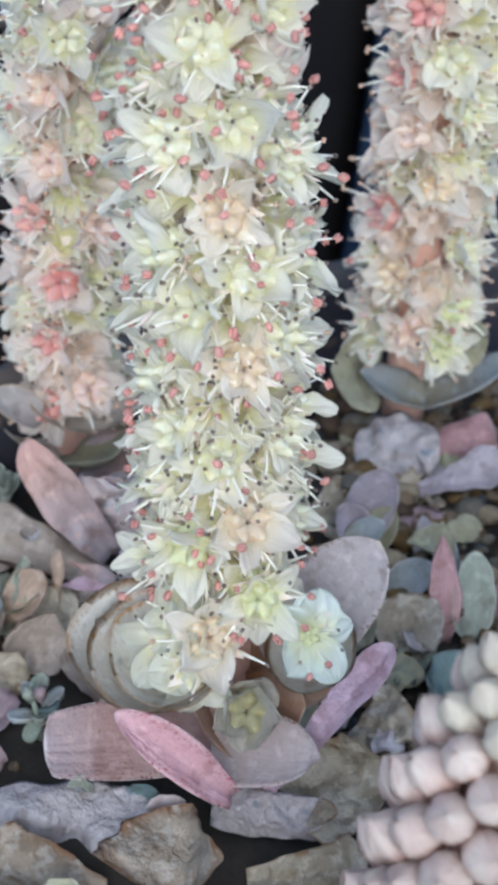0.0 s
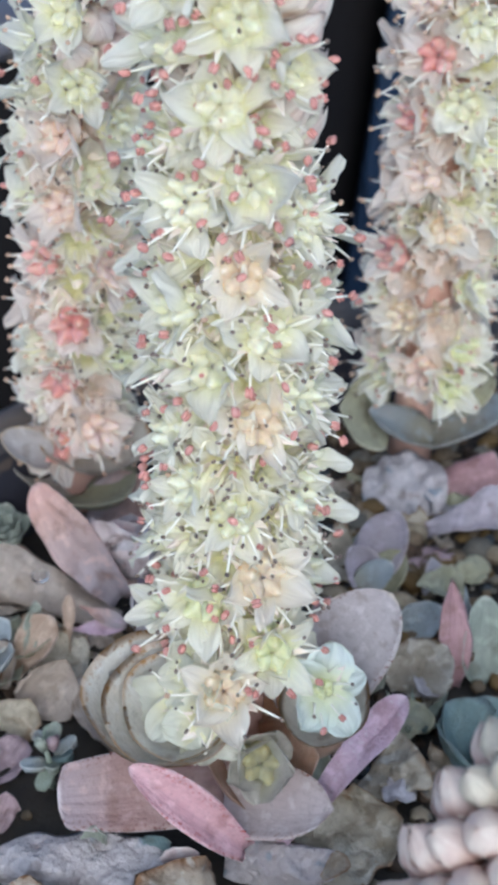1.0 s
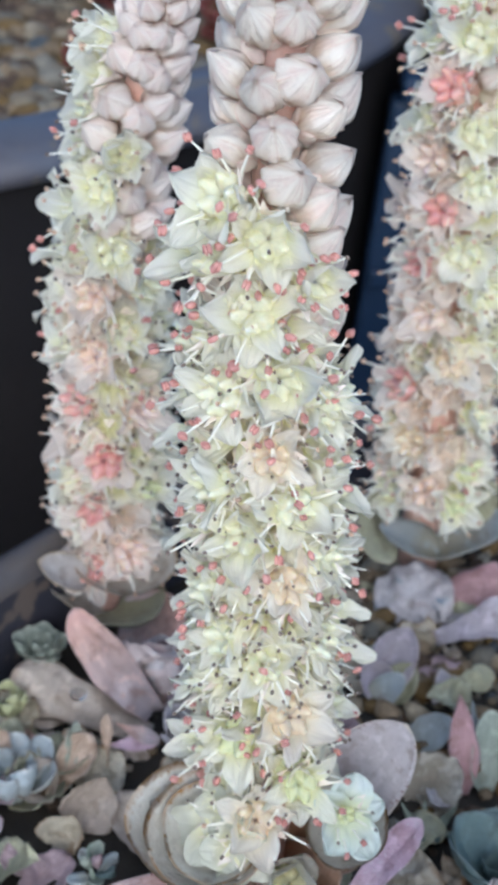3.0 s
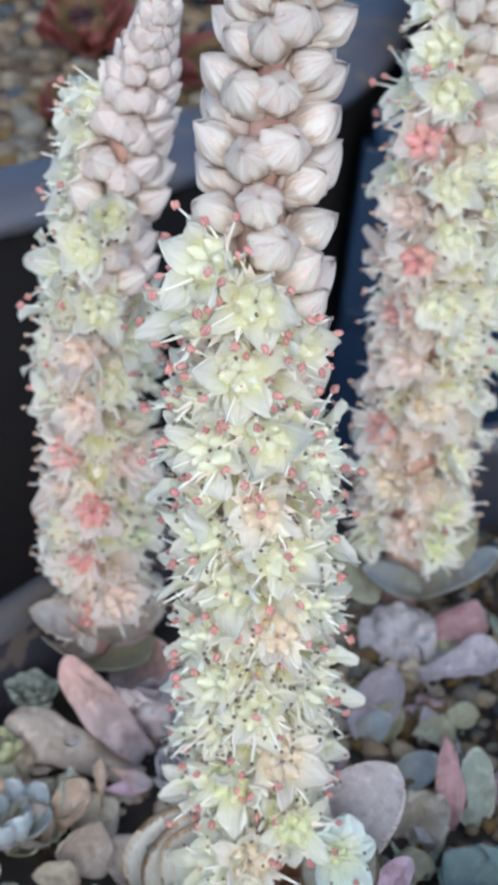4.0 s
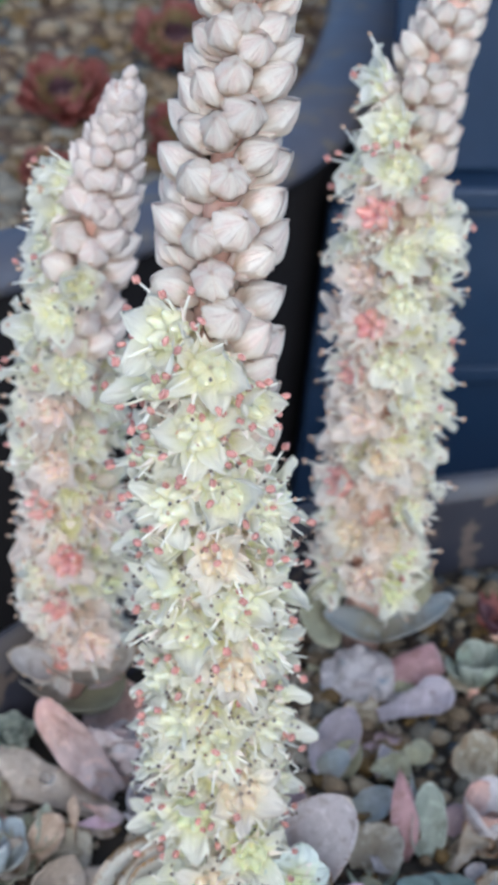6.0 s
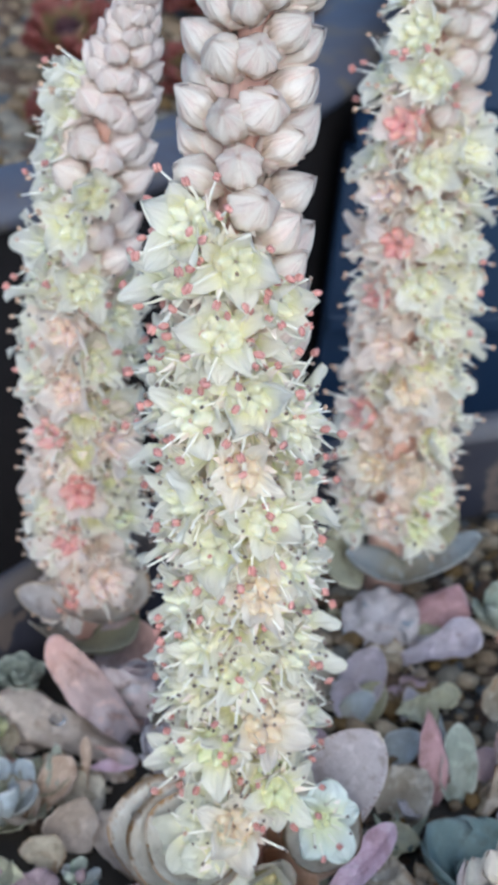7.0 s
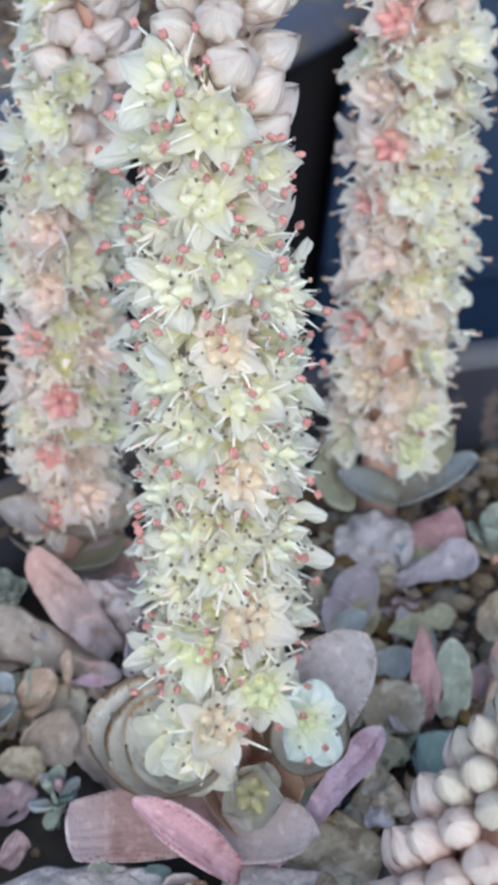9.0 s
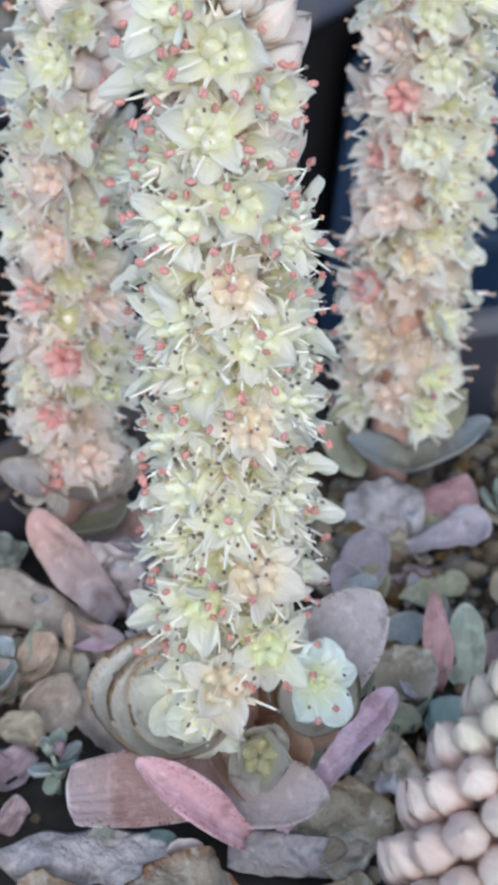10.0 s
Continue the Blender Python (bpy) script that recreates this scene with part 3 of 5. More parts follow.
def make_calyx():
    g = tube([(0, 0, -0.16), (0, 0, -0.06), (0, 0, 0.06)], [0.05, 0.13, 0.16], 8)
    for k in range(5):
        b = blade(0.44, 0.24, prof_point, 7, 4, cup=0.4, a0=44, curl=2, thick=0.02, seed=k, twist=12 * (k - 2))
        g.join(b, Matrix.Rotation(radians(72 * k + 36), 4, "Z") @ pose(0, 0.10, -0.04))
    return g.mesh("flower", SEPAL)


CALYX = make_calyx()


def bud_radius(s, width):
    """Half width along a bud: widening from the base to a shoulder, then closing to a blunt point."""
    if s < 0.56:
        return width / 2 * (0.56 + 0.44 * math.sin(math.pi / 2 * s / 0.56))
    return width / 2 * max(0.02, 1 - ((s - 0.56) / 0.44) ** 1.35) ** 0.80


def make_bud(mat, length=0.80, width=0.64, seed=0, crisp=1.0):
    """Five keeled papery petals folded over one another: five-sided, with a blunt, slightly crooked point."""
    g, r = Geo(), random.Random(seed)
    bend, way = r.uniform(0.02, 0.09), r.uniform(0, 6.28)
    for k in range(5):
        verts, faces, uvs, n, m = [], [], [], 18, 16
        size, long, turn = 1 + r.uniform(-0.05, 0.05), 1 + r.uniform(-0.05, 0.07), r.uniform(-9, 9)
        for i in range(n + 1):
            s = i / n
            half = radians(48)
            for j in range(m + 1):
                v = 2 * j / m - 1
                a = radians(72 * k + turn + 22 * s) + half * v
                corner = math.cos(radians(36)) / math.cos(radians(36) - min(abs(half * v), radians(60)))
                wrap = 0.03 * v if v > -0.2 else -0.006 + 0.05 * (v + 0.2)
                crease = 0.016 * math.sin(11 * v + 5 * s + k) * math.sin(math.pi * s) + 0.08 * noise.noise((5 * math.cos(a) + seed * 3, 5 * math.sin(a), 3 * s + k)) + 0.05 * noise.noise((11 * math.cos(a) + seed, 11 * math.sin(a), 5 * s + 3 * k)) + 0.12 * noise.noise((2.2 * math.cos(a) + seed * 5, 2.2 * math.sin(a), 2.6 * s + k))
                rr = bud_radius(s, width) * size * (1.12 - 0.09 * (1 - crisp) + 0.73 * crisp * (corner - 1) + wrap + (0.4 + 0.6 * crisp) * crease) + 0.004
                o = bend * s ** 3
                verts.append((rr * math.cos(a) + o * math.cos(way), rr * math.sin(a) + o * math.sin(way), length * s * (1 + (long - 1) * s * s)))
                uvs.append((s, j / m))
        for i in range(n):
            for j in range(m):
                a = i * (m + 1) + j
                faces.append((a, a + 1, a + m + 2, a + m + 1))
        g.add(verts, faces, uvs)
    g.join(egg(width * 0.36, width * 0.36, length * 0.40, 6, 10), pose(0, 0, length * 0.42))
    return g.mesh("bud", mat)


def make_bud_calyx(length=0.78, width=0.62):
    g = tube([(0, 0, -0.2), (0, 0, -0.02), (0, 0, 0.08)], [0.05, 0.09, width * 0.3], 8)
    for k in range(5):
        verts, faces, uvs, n, m = [], [], [], 7, 6
        for i in range(n + 1):
            s = i / n
            half = radians(33) * (1 - s ** 2.4) + 0.01
            for j in range(m + 1):
                v = 2 * j / m - 1
                a = radians(72 * k + 36) + half * v
                rr = bud_radius(s * 0.44, width) * (1.05 + 0.04 * (1 - abs(v))) + 0.008 + 0.01 * s ** 3
                verts.append((rr * math.cos(a), rr * math.sin(a), length * s * 0.44))
                uvs.append((s, j / m))
        for i in range(n):
            for j in range(m):
                a = i * (m + 1) + j
                faces.append((a, a + 1, a + m + 2, a + m + 1))
        g.add(verts, faces, uvs)
    return g.mesh("calyx", SEPAL_BUD)


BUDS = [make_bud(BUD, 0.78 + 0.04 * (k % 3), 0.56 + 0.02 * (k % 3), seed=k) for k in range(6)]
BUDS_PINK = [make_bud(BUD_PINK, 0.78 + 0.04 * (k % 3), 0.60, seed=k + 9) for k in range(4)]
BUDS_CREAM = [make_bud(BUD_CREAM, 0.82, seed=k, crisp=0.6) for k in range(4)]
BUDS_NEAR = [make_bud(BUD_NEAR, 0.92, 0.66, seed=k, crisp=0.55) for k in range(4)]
BUD_CALYX = make_bud_calyx()


def add_bud(plant, at, out, r, size=1.0, stock=BUDS):
    m = Matrix.Translation(at) @ turn_to(out, r.uniform(0, 72)) @ Matrix.Scale(size, 4)
    b = part("bud", r.choice(stock), plant, m)
    part("calyx", BUD_CALYX, b)
    return b


def add_flower(plant, at, out, kind, r, size=1.0, fresh=0.5, cupped=False):
    """An open flower: calyx, five petals, carpels, stamens. fresh: the share of anthers still red."""
    m = Matrix.Translation(at) @ turn_to(out, r.uniform(0, 72)) @ Matrix.Scale(size, 4)
    f = part("flower", CALYX, plant, m)
    tone = {"r": "p", "p": "p", "c": "o", "o": "g", "m": "m", "i": "v", "b": "p"}.get(kind, "s" if cupped else "n" if kind in "wf" else "w")
    half = kind == "h"
    for k in range(5):
        lean = r.uniform(62, 72) if half else (r.uniform(12, 52) if kind == "m" else r.uniform(6, 40) if kind == "i" else r.uniform(34, 62) if cupped else (r.uniform(34, 62) if r.random() < 0.92 else r.uniform(14, 34)))
        part("petal", r.choice(PETALS[tone]), f, Matrix.Rotation(radians(72 * k + r.uniform(-15, 15)), 4, "Z") @ pose(0, 0.07, 0.02, lean, 0, 0) @ Matrix.Scale(r.uniform(0.82, 1.04) if tone == "n" else r.uniform(0.86, 1.12), 4))
    mesh = CARPELS[kind if kind in CARPELS else ("g" if kind == "m" else "y")]
    if kind not in "ifb":
        part("ovary", mesh, f, pose(0, 0, 0.03, r.uniform(-8, 8), r.uniform(-8, 8), r.uniform(0, 72)) @ Matrix.Scale(0.55 if kind == "m" else 1.0, 4))
    for k in range({"r": 6, "p": 7, "o": 2, "m": 7, "i": 2, "c": 7, "b": 4}.get(kind, 8 if cupped else 10)):
        lean = r.uniform(10, 24) if half else r.uniform(8, 40) if kind == "m" else r.uniform(14, 50) if cupped else r.uniform(32, 66)
        if kind in "rpb":
            which = "amber" if r.random() < 0.85 else "dark"
        else:
            which = "red" if r.random() < (0.6 * fresh if cupped else fresh) else ("dark" if r.random() < (0.55 if cupped else 0.93) else "amber")
        part("stamen", r.choice(STAMENS[which]), f, Matrix.Rotation(radians(36 * k + r.uniform(-10, 10)), 4, "Z") @ pose(0, 0.16, 0.04, -lean, 0, 0) @ pose(0, 0, 0, 0, 0, r.uniform(0, 360)) @ Matrix.Scale(r.uniform(0.98, 1.2) if cupped else r.uniform(0.96, 1.06), 4))
    return f


def axis_of(zs, xs, ys):
    return lambda z: Vector((float(np.interp(z, zs, xs)), float(np.interp(z, zs, ys)), z))


def spike(plant, axis, top, flowers, buds, radius, seed, size=1.0, fresh=None, bud_size=None, taper=None, fill="w", bottom=-0.6, spill=0.0, stock=None):
    """Stem, flowers and buds round a bending axis. Sides are degrees from the front, to the right."""
    r = random.Random(seed)
    base = Vector(plant.location) / CM
    path = [axis(z) - base for z in np.linspace(bottom, top, 14)]
    part("stem", tube(path, [0.36 * (1 - 0.5 * i / 13) for i in range(14)], 10).mesh("stem", STEM), plant, label="reddish brown fleshy stem")

    def place(z, side, depth, rise):
        a = radians(side)
        d = Vector((math.sin(a), -math.cos(a), 0))
        tilt = (axis(z + 0.4) - axis(z - 0.4)).normalized()
        out = (d + tilt * math.tan(radians(rise))).normalized()
        return axis(z) + d * depth - base - out * 0.0, out

    for z, side, kind in flowers:
        at, out = place(z - 0.12, side + r.uniform(-3, 3), radius * 0.58 + 0.7 * spill * abs(math.sin(radians(side))) + spill * max(0, -math.sin(radians(side))), 16 + r.uniform(-8, 10))
        add_flower(plant, at, out, kind, r, size * r.uniform(0.94, 1.06), fresh(z) if fresh else 0.4, fill != "w")
    shut = list(buds)
    if buds:
        floor_z, roof_z = min(z for z, _ in buds), max(z for z, _ in buds) + 0.1
        for _ in range(2600):
            z, side = r.uniform(floor_z, roof_z), r.uniform(-180, 180)
            k = taper(z) if taper else 1.0
            others = shut + [(p, q) for p, q, _ in flowers]
            if min(math.hypot(z - a, radius * 0.66 * radians(abs((side - b + 180) % 360 - 180))) for a, b in others) > (0.46 if abs(side) > 78 else 0.54) * (bud_size or size) * (0.3 + 0.7 * k):
                shut.append((z, side))
    for z, side in shut:
        k = taper(z) if taper else 1.0
        rise = 38 + 22 * (1 - k)
        at, out = place(z - 0.30 * k, side, radius * 0.30 * k, rise)
        add_bud(plant, at, out, r, (bud_size or size) * (0.35 + 0.65 * k) * r.uniform(0.95, 1.05), stock or BUDS)
    placed = [(z, side) for z, side, _ in flowers]
    low, high = (min(z for z, _ in placed), max(z for z, _ in placed)) if placed else (0, 0)
    named = list(placed)

    def among_buds(z, side):
        away = lambda a, b: math.hypot(z - a, 0.8 * radius * radians(abs((side - b + 180) % 360 - 180)))
        return min([away(a, b) for a, b in shut], default=9) < min([away(a, b) for a, b in named])

    for _ in range(2600 if placed else 0):
        z, side = r.uniform(low, high), r.uniform(-180, 180)
        if among_buds(z, side):
            continue
        gap = min(math.hypot(z - a, radius * 0.95 * radians(abs((side - b + 180) % 360 - 180))) for a, b in placed + [(p, q) for p, q in shut if p < high + 1])
        if gap > ((0.45 if fill == "w" else 0.50) if abs(side) < 118 else 0.62) * size:
            placed.append((z, side))
            kind = r.choice("fff" if fill == "w" else "bbf" if side < 0 or z < 3.5 else "fff")
            at, out = place(z - 0.12, side, radius * (0.50 if abs(side) > 75 else 0.40) + 0.8 * spill * abs(math.sin(radians(side))) + spill * max(0, -math.sin(radians(side))), 14 + r.uniform(-8, 12))
            add_flower(plant, at, out, kind, r, size * r.uniform(0.84, 0.98), fresh(z) * 0.7 if fresh else 0.3, fill != "w")
    for k in range(int((28 if fill == "w" else 18) * (high - low))):
        z, side = low + (k + r.random()) / (28 if fill == "w" else 18), 137.5 * k + r.uniform(-12, 12)
        if not among_buds(z, side):
            at, out = place(z, side, r.uniform(0.26, 0.40) * radius, r.uniform(5, 50))
            m = Matrix.Translation(at) @ turn_to(out, r.uniform(0, 360)) @ pose(0, 0, 0, r.uniform(50, 82), 0, 0) @ Matrix.Scale(size * r.uniform(0.75, 1.0), 4)
            part("bract", r.choice(PETALS[r.choice("wo") if fill == "w" else r.choice("po")]), plant, m)
    return place, r


# ---------------------------------------------------------------- floor, planter, trough, crate
def sheet(z, size, mat, name):
    g, n = Geo(), 24
    xs = [size * math.copysign(abs(2 * i / n - 1) ** 2.2, 2 * i / n - 1) for i in range(n + 1)]
    verts = [(x, y, z) for y in xs for x in xs]
    faces = [(j * (n + 1) + i, j * (n + 1) + i + 1, (j + 1) * (n + 1) + i + 1, (j + 1) * (n + 1) + i) for j in range(n) for i in range(n)]
    return new(name, g.add(verts, faces).mesh(name, mat))


tagged(sheet(-14.0, 40000, FLOOR, "ground"), "unseen grey weathered concrete paving under the planters, lightened to bounce light", "ground", kind="structure")


def wall_round(outline, section, mat, name, closed=True, slots=None):
    """A section of (outset, height) carried round a plan outline of (point, normal)."""
    g, verts, faces, mi, k = Geo(), [], [], [], len(section)
    for p, nrm in outline:
        verts += [(p[0] + nrm[0] * o, p[1] + nrm[1] * o, h) for o, h in section]
    n = len(outline)
    for i in range(n):
        for j in range(k - 1):
            a, b = i * k + j, ((i + 1) % n) * k + j
            faces.append((a, b, b + 1, a + 1))
            mi.append(slots[j] if slots else 0)
    g.add(verts, faces)
    g.mi = mi
    return g.mesh(name, *mat)


def smooth_loop(points, steps=10):
    out, n = [], len(points)
    for i in range(n):
        p0, p1, p2, p3 = (Vector(points[(i + d) % n]) for d in (-1, 0, 1, 2))
        for s in range(steps):
            t = s / steps
            out.append(0.5 * ((2 * p1) + (p2 - p0) * t + (2 * p0 - 5 * p1 + 4 * p2 - p3) * t * t + (3 * p1 - p0 - 3 * p2 + p3) * t ** 3))
    res = []
    for i, p in enumerate(out):
        d = (out[(i + 1) % len(out)] - out[i - 1]).normalized()
        res.append((p, Vector((d.y, -d.x))))
    return res


# planter: a wide round glazed bowl whose back-left edge crosses the view
PC, PR = Vector((8.7, -6.4)), 16.0
ring = [(PC + PR * Vector((math.cos(a), math.sin(a))), Vector((math.cos(a), math.sin(a)))) for a in (2 * math.pi * i / 96 for i in range(96))]
planter = thing("planter", PC.x, PC.y, -14, "wide round dark glazed planter with a rounded rim", "planter")
back = Matrix.Translation(-Vector((PC.x, PC.y, -14)))
part("bowl", wall_round(ring, [(-0.3, -13.9), (-1.2, -13.0), (0.1, -3.0), (0.55, 0.2), (0.55, 0.55)], [POT], "bowl"), planter, back)
part("rim", wall_round(ring, [(0.55, 0.55), (0.62, 0.8), (0.50, 1.1), (0.22, 1.22), (0.0, 1.1), (-0.06, 0.8), (-0.08, -2.0), (-0.6, -13.0)], [POT_LIP, POT], "rim", slots=[0, 0, 0, 0, 0, 1, 1]), planter, back, "worn brownish grey rim")

# soil: one uneven sheet inside the planter
g, n = Geo(), 70
verts, faces = [], []


def soil_height(x, y):
    return -0.85 + 0.16 * noise.noise((x * 0.35, y * 0.35, 0)) + 0.10 * noise.noise((x * 1.3, y * 1.3, 4)) + 0.03 * y * 0.2


for i in range(n + 1):
    rr = (PR - 0.05) * (i / n)
    for j in range(120):
        a = 2 * math.pi * j / 120
        x, y = PC.x + rr * math.cos(a), PC.y + rr * math.sin(a)
        verts.append((x, y, soil_height(x, y)))
for i in range(n):
    for j in range(120):
        a, b = i * 120 + j, i * 120 + (j + 1) % 120
        faces.append((a, a + 120, b + 120, b))
soil = tagged(new("soil", g.add(verts, faces).mesh("soil", SOIL)), "dark damp potting soil scattered with pebbles", "soil", kind="structure")

# trough behind: rounded dark plastic, filled with gravel
TROUGH = [(-24, 3.5), (-13, 8.4), (-5.5, 12.3), (-1.4, 15.3), (1.65, 19.45), (3.4, 23.4), (4.66, 28.6), (5.6, 36.9), (5.8, 52), (-8, 66), (-36, 60), (-44, 30)]
loop = smooth_loop(TROUGH)
trough = thing("trough", -4.9, 12.2, -14, "long dark blue plastic trough with a thick rim", "planter")
back = Matrix.Translation(-Vector((-4.9, 12.2, -14)))
part("side", wall_round(loop, [(-1.4, -13.9), (-1.0, -8), (-0.5, 2.8), (-0.45, 3.5)], [POT_DARK], "side"), trough, back, "plastic side coloured near black for the shade under the rim")
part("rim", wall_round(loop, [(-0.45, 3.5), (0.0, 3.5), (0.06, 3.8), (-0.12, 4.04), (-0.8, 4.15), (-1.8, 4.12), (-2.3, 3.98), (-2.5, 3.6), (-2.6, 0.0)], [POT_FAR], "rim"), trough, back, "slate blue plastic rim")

GRAVEL_Z = 3.35
g = Geo()
inner = [p - nrm * 2.52 for p, nrm in loop]
mid = sum(inner, Vector((0, 0))) / len(inner)
verts, faces, rings, m = [], [], 26, len(inner)
for i in range(rings + 1):
    for p in inner:
        q = mid + (p - mid) * (i / rings)
        verts.append((q.x, q.y, GRAVEL_Z + 0.15 * noise.noise((q.x * 0.3, q.y * 0.3, 2))))
for i in range(rings):
    for j in range(m):
        a, b = i * m + j, i * m + (j + 1) % m
        faces.append((a, a + m, b + m, b))
gravel = tagged(new("gravel_bed", g.add(verts, faces).mesh("gravel_bed", PEBBLE[3])), "mixed tan and grey gravel filling the trough", "gravel", kind="structure")

# crate behind the trough's end
crate = thing("crate", 14, 22, -14, "dark blue plastic crate with a stepped lip", "crate")
back = Matrix.Translation(-Vector((14, 22, -14)))


def slab(x0, x1, y0, y1, z0, z1, bevel=0.15, lean=0.0):
    bm = bmesh.new()
    bmesh.ops.create_cube(bm, size=1)
    for v in bm.verts:
        v.co = Vector(((x0 + x1) / 2 + v.co.x * (x1 - x0), (y0 + y1) / 2 + v.co.y * (y1 - y0), (z0 + z1) / 2 + v.co.z * (z1 - z0)))
    for v in bm.verts:
        if v.co.x < (x0 + x1) / 2:
            v.co.x += lean * (v.co.z - 3.0)
    bmesh.ops.bevel(bm, geom=list(bm.edges), offset=bevel, segments=3, affect="EDGES", profile=0.5)
    g = Geo().add([v.co[:] for v in bm.verts], [[v.index for v in f.verts] for f in bm.faces])
    bm.free()
    return g


part("front_wall", slab(2.5, 40, 20.4, 21.2, -13.98, 2.4, lean=0.10).mesh("front_wall", CRATE, smooth=False), crate, back)
part("lip", slab(2.65, 40.2, 20.0, 21.4, 2.45, 3.1).mesh("lip", CRATE, smooth=False), crate, back)
part("upper_wall", slab(3.95, 40, 21.0, 21.8, 3.15, 12).mesh("upper_wall", CRATE, smooth=False), crate, back)
part("rib", slab(2.1, 40, 20.1, 20.36, -2.4, -1.9, 0.08).mesh("rib", CRATE, smooth=False), crate, back)
part("end_wall", slab(5.6, 6.4, 21.9, 50, -13.98, 12).mesh("end_wall", CRATE, smooth=False), crate, back)


# ---------------------------------------------------------------- flowering succulents
def leaf(plant, base, tip, up, width, mat, prof=prof_round, name="leaf", label="", thick=0.12, cup=0.25, curl=0.0, wave=0.012, fold=0.0, twist=0.0, n=22, m=12):
    b = Vector(plant.location) / CM
    length = (Vector(tip) - Vector(base)).length
    g = blade(length * (1 + 0.0008 * abs(curl) ** 1.3), width, prof, n, m, cup=cup, a0=-curl / 2, curl=curl, thick=thick, wave=wave, seed=int(abs(base[0] * 77 + tip[2] * 31)), fold=fold, twist=twist)
    return part(name, g.mesh(name, LEAF[mat]), plant, span(Vector(base) - b, Vector(tip) - b, up), label)


def dish(plant, rim, normal, radius, depth, label, seed):
    """A round leaf cupped like a bowl; rim is the centre of its edge."""
    r, n, m = random.Random(seed), 14, 40
    verts, uvs, faces = [], [], []
    for side in (0, 1):
        for i in range(n + 1):
            q = max(0.02, i / n)
            for j in range(m):
                a = 2 * math.pi * j / m
                k = radius * (1 + 0.05 * math.sin(2 * a + seed) + 0.02 * math.sin(5 * a + 2 * seed)) - (0.045 * side * (1 - q ** 8))
                h = depth * (q ** 2.3 - 1) - 0.05 * side * (1 - q ** 10) + 0.02 * math.sin(3 * a + seed) * q
                verts.append((k * q * math.cos(a), k * q * math.sin(a), h))
                uvs.append((0.4, 0.5 + 0.5 * q))
    for side in (0, 1):
        o = side * (n + 1) * m
        for i in range(n):
            for j in range(m):
                a, b = o + i * m + j, o + i * m + (j + 1) % m
                faces.append((a, a + m, b + m, b) if side == 0 else (a, b, b + m, a + m))
    for j in range(m):
        a, b = n * m + j, n * m + (j + 1) % m
        o = (n + 1) * m
        faces.append((a, a + o, b + o, b))
    at = Vector(rim) - Vector(plant.location) / CM
    return part("leaf", Geo().add(verts, faces, uvs).mesh("leaf", LEAF["glass"]), plant, Matrix.Translation(at) @ turn_to(normal), label)


MAIN_AXIS = axis_of([0, 2, 5, 8, 9.5, 11, 12.5, 13.5, 14.6], [-.05, -.07, -.08, -.14, -.10, .04, .28, .38, .5], [-1.2, -1.15, -.9, -.65, -.55, -.42, -.33, -.3, -.25])
main = thing("flowering_succulent", -0.05, -1.2, -0.8, "tall spike of white flowers and pink buds over pale fleshy leaves", "succulent", "flowering succulents")
MAIN_FLOWERS = [(9.09, 0, "y"), (8.2, -13, "y"), (7.49, 13, "y"), (9.48, -41, "y"), (8.73, -62, "w"), (8.6, 36, "h"), (7.19, -36, "y"), (7.7, -84, "w"), (6.5, 4, "c"), (6.03, -46, "y"),
                (6.99, 50, "w"), (6.5, -84, "w"), (5.75, 27, "y"), (5.41, -19, "y"), (5.85, 76, "w"), (5.3, -83, "w"), (4.72, 16, "c"), (5.0, 57, "w"), (4.47, -66, "w"), (3.81, 55, "w")]
MAIN_LOW = [(3.9, -40, "w"), (3.64, -4, "y"), (3.04, -80, "w"), (2.83, 22, "c"), (2.68, 76, "w"), (2.54, -25, "g"), (2.1, -74, "w"), (2.03, 30, "g"), 
            (4.0, 92, "w"), (3.3, 100, "w"), (4.75, 96, "w"), (6.9, 88, "w"), (3.6, -96, "w"), (7.0, -100, "w")]
MAIN_BUDS = [(8.15, 54), (8.45, 80), (7.85, 80), (8.75, 68), (13.39, -48), (13.48, -11), (12.91, -34), (13.1, -5), (12.76, 14), (12.93, 45), (12.28, -50), (12.45, -13), (12.02, 10), (12.36, 50), (11.89, 85), (11.78, -59), (11.84, -21), (11.32, 3), (11.55, 44),
             (11.26, -38), (10.74, 16), (10.89, 68), (10.64, -80), (10.63, -23), (10.15, -3), (10.33, 54), (9.95, -62), (9.66, 15), (9.3, 55), (9.64, 90), (11.3, 90), (10.3, 98), (9.0, 95)]


def main_taper(z):
    return float(np.interp(z, [7, 10.3, 11.5, 12.5, 13.6, 14.8], [1.0, 1.0, 0.86, 0.74, 0.6, 0.4]))


place, r = spike(main, MAIN_AXIS, 13.9, MAIN_FLOWERS + MAIN_LOW, MAIN_BUDS, 1.0, 3, 1.10, fresh=lambda z: 0.9 if z > 7.9 else (0.45 if z > 6.8 else (0.6 if 0.5 < z < 2.2 else 0.22)), bud_size=0.86, taper=main_taper, spill=0.03)
for k in range(12):
    z = 13.7 + 0.10 * k
    at, out = place(z, 137.5 * k, 0.22 - 0.016 * k, 52 + 2.8 * k)
    add_bud(main, at, out, r, 0.66 - 0.026 * k)

# lowest flowers, resting in the cupped leaves
foot = Vector(main.location) / CM
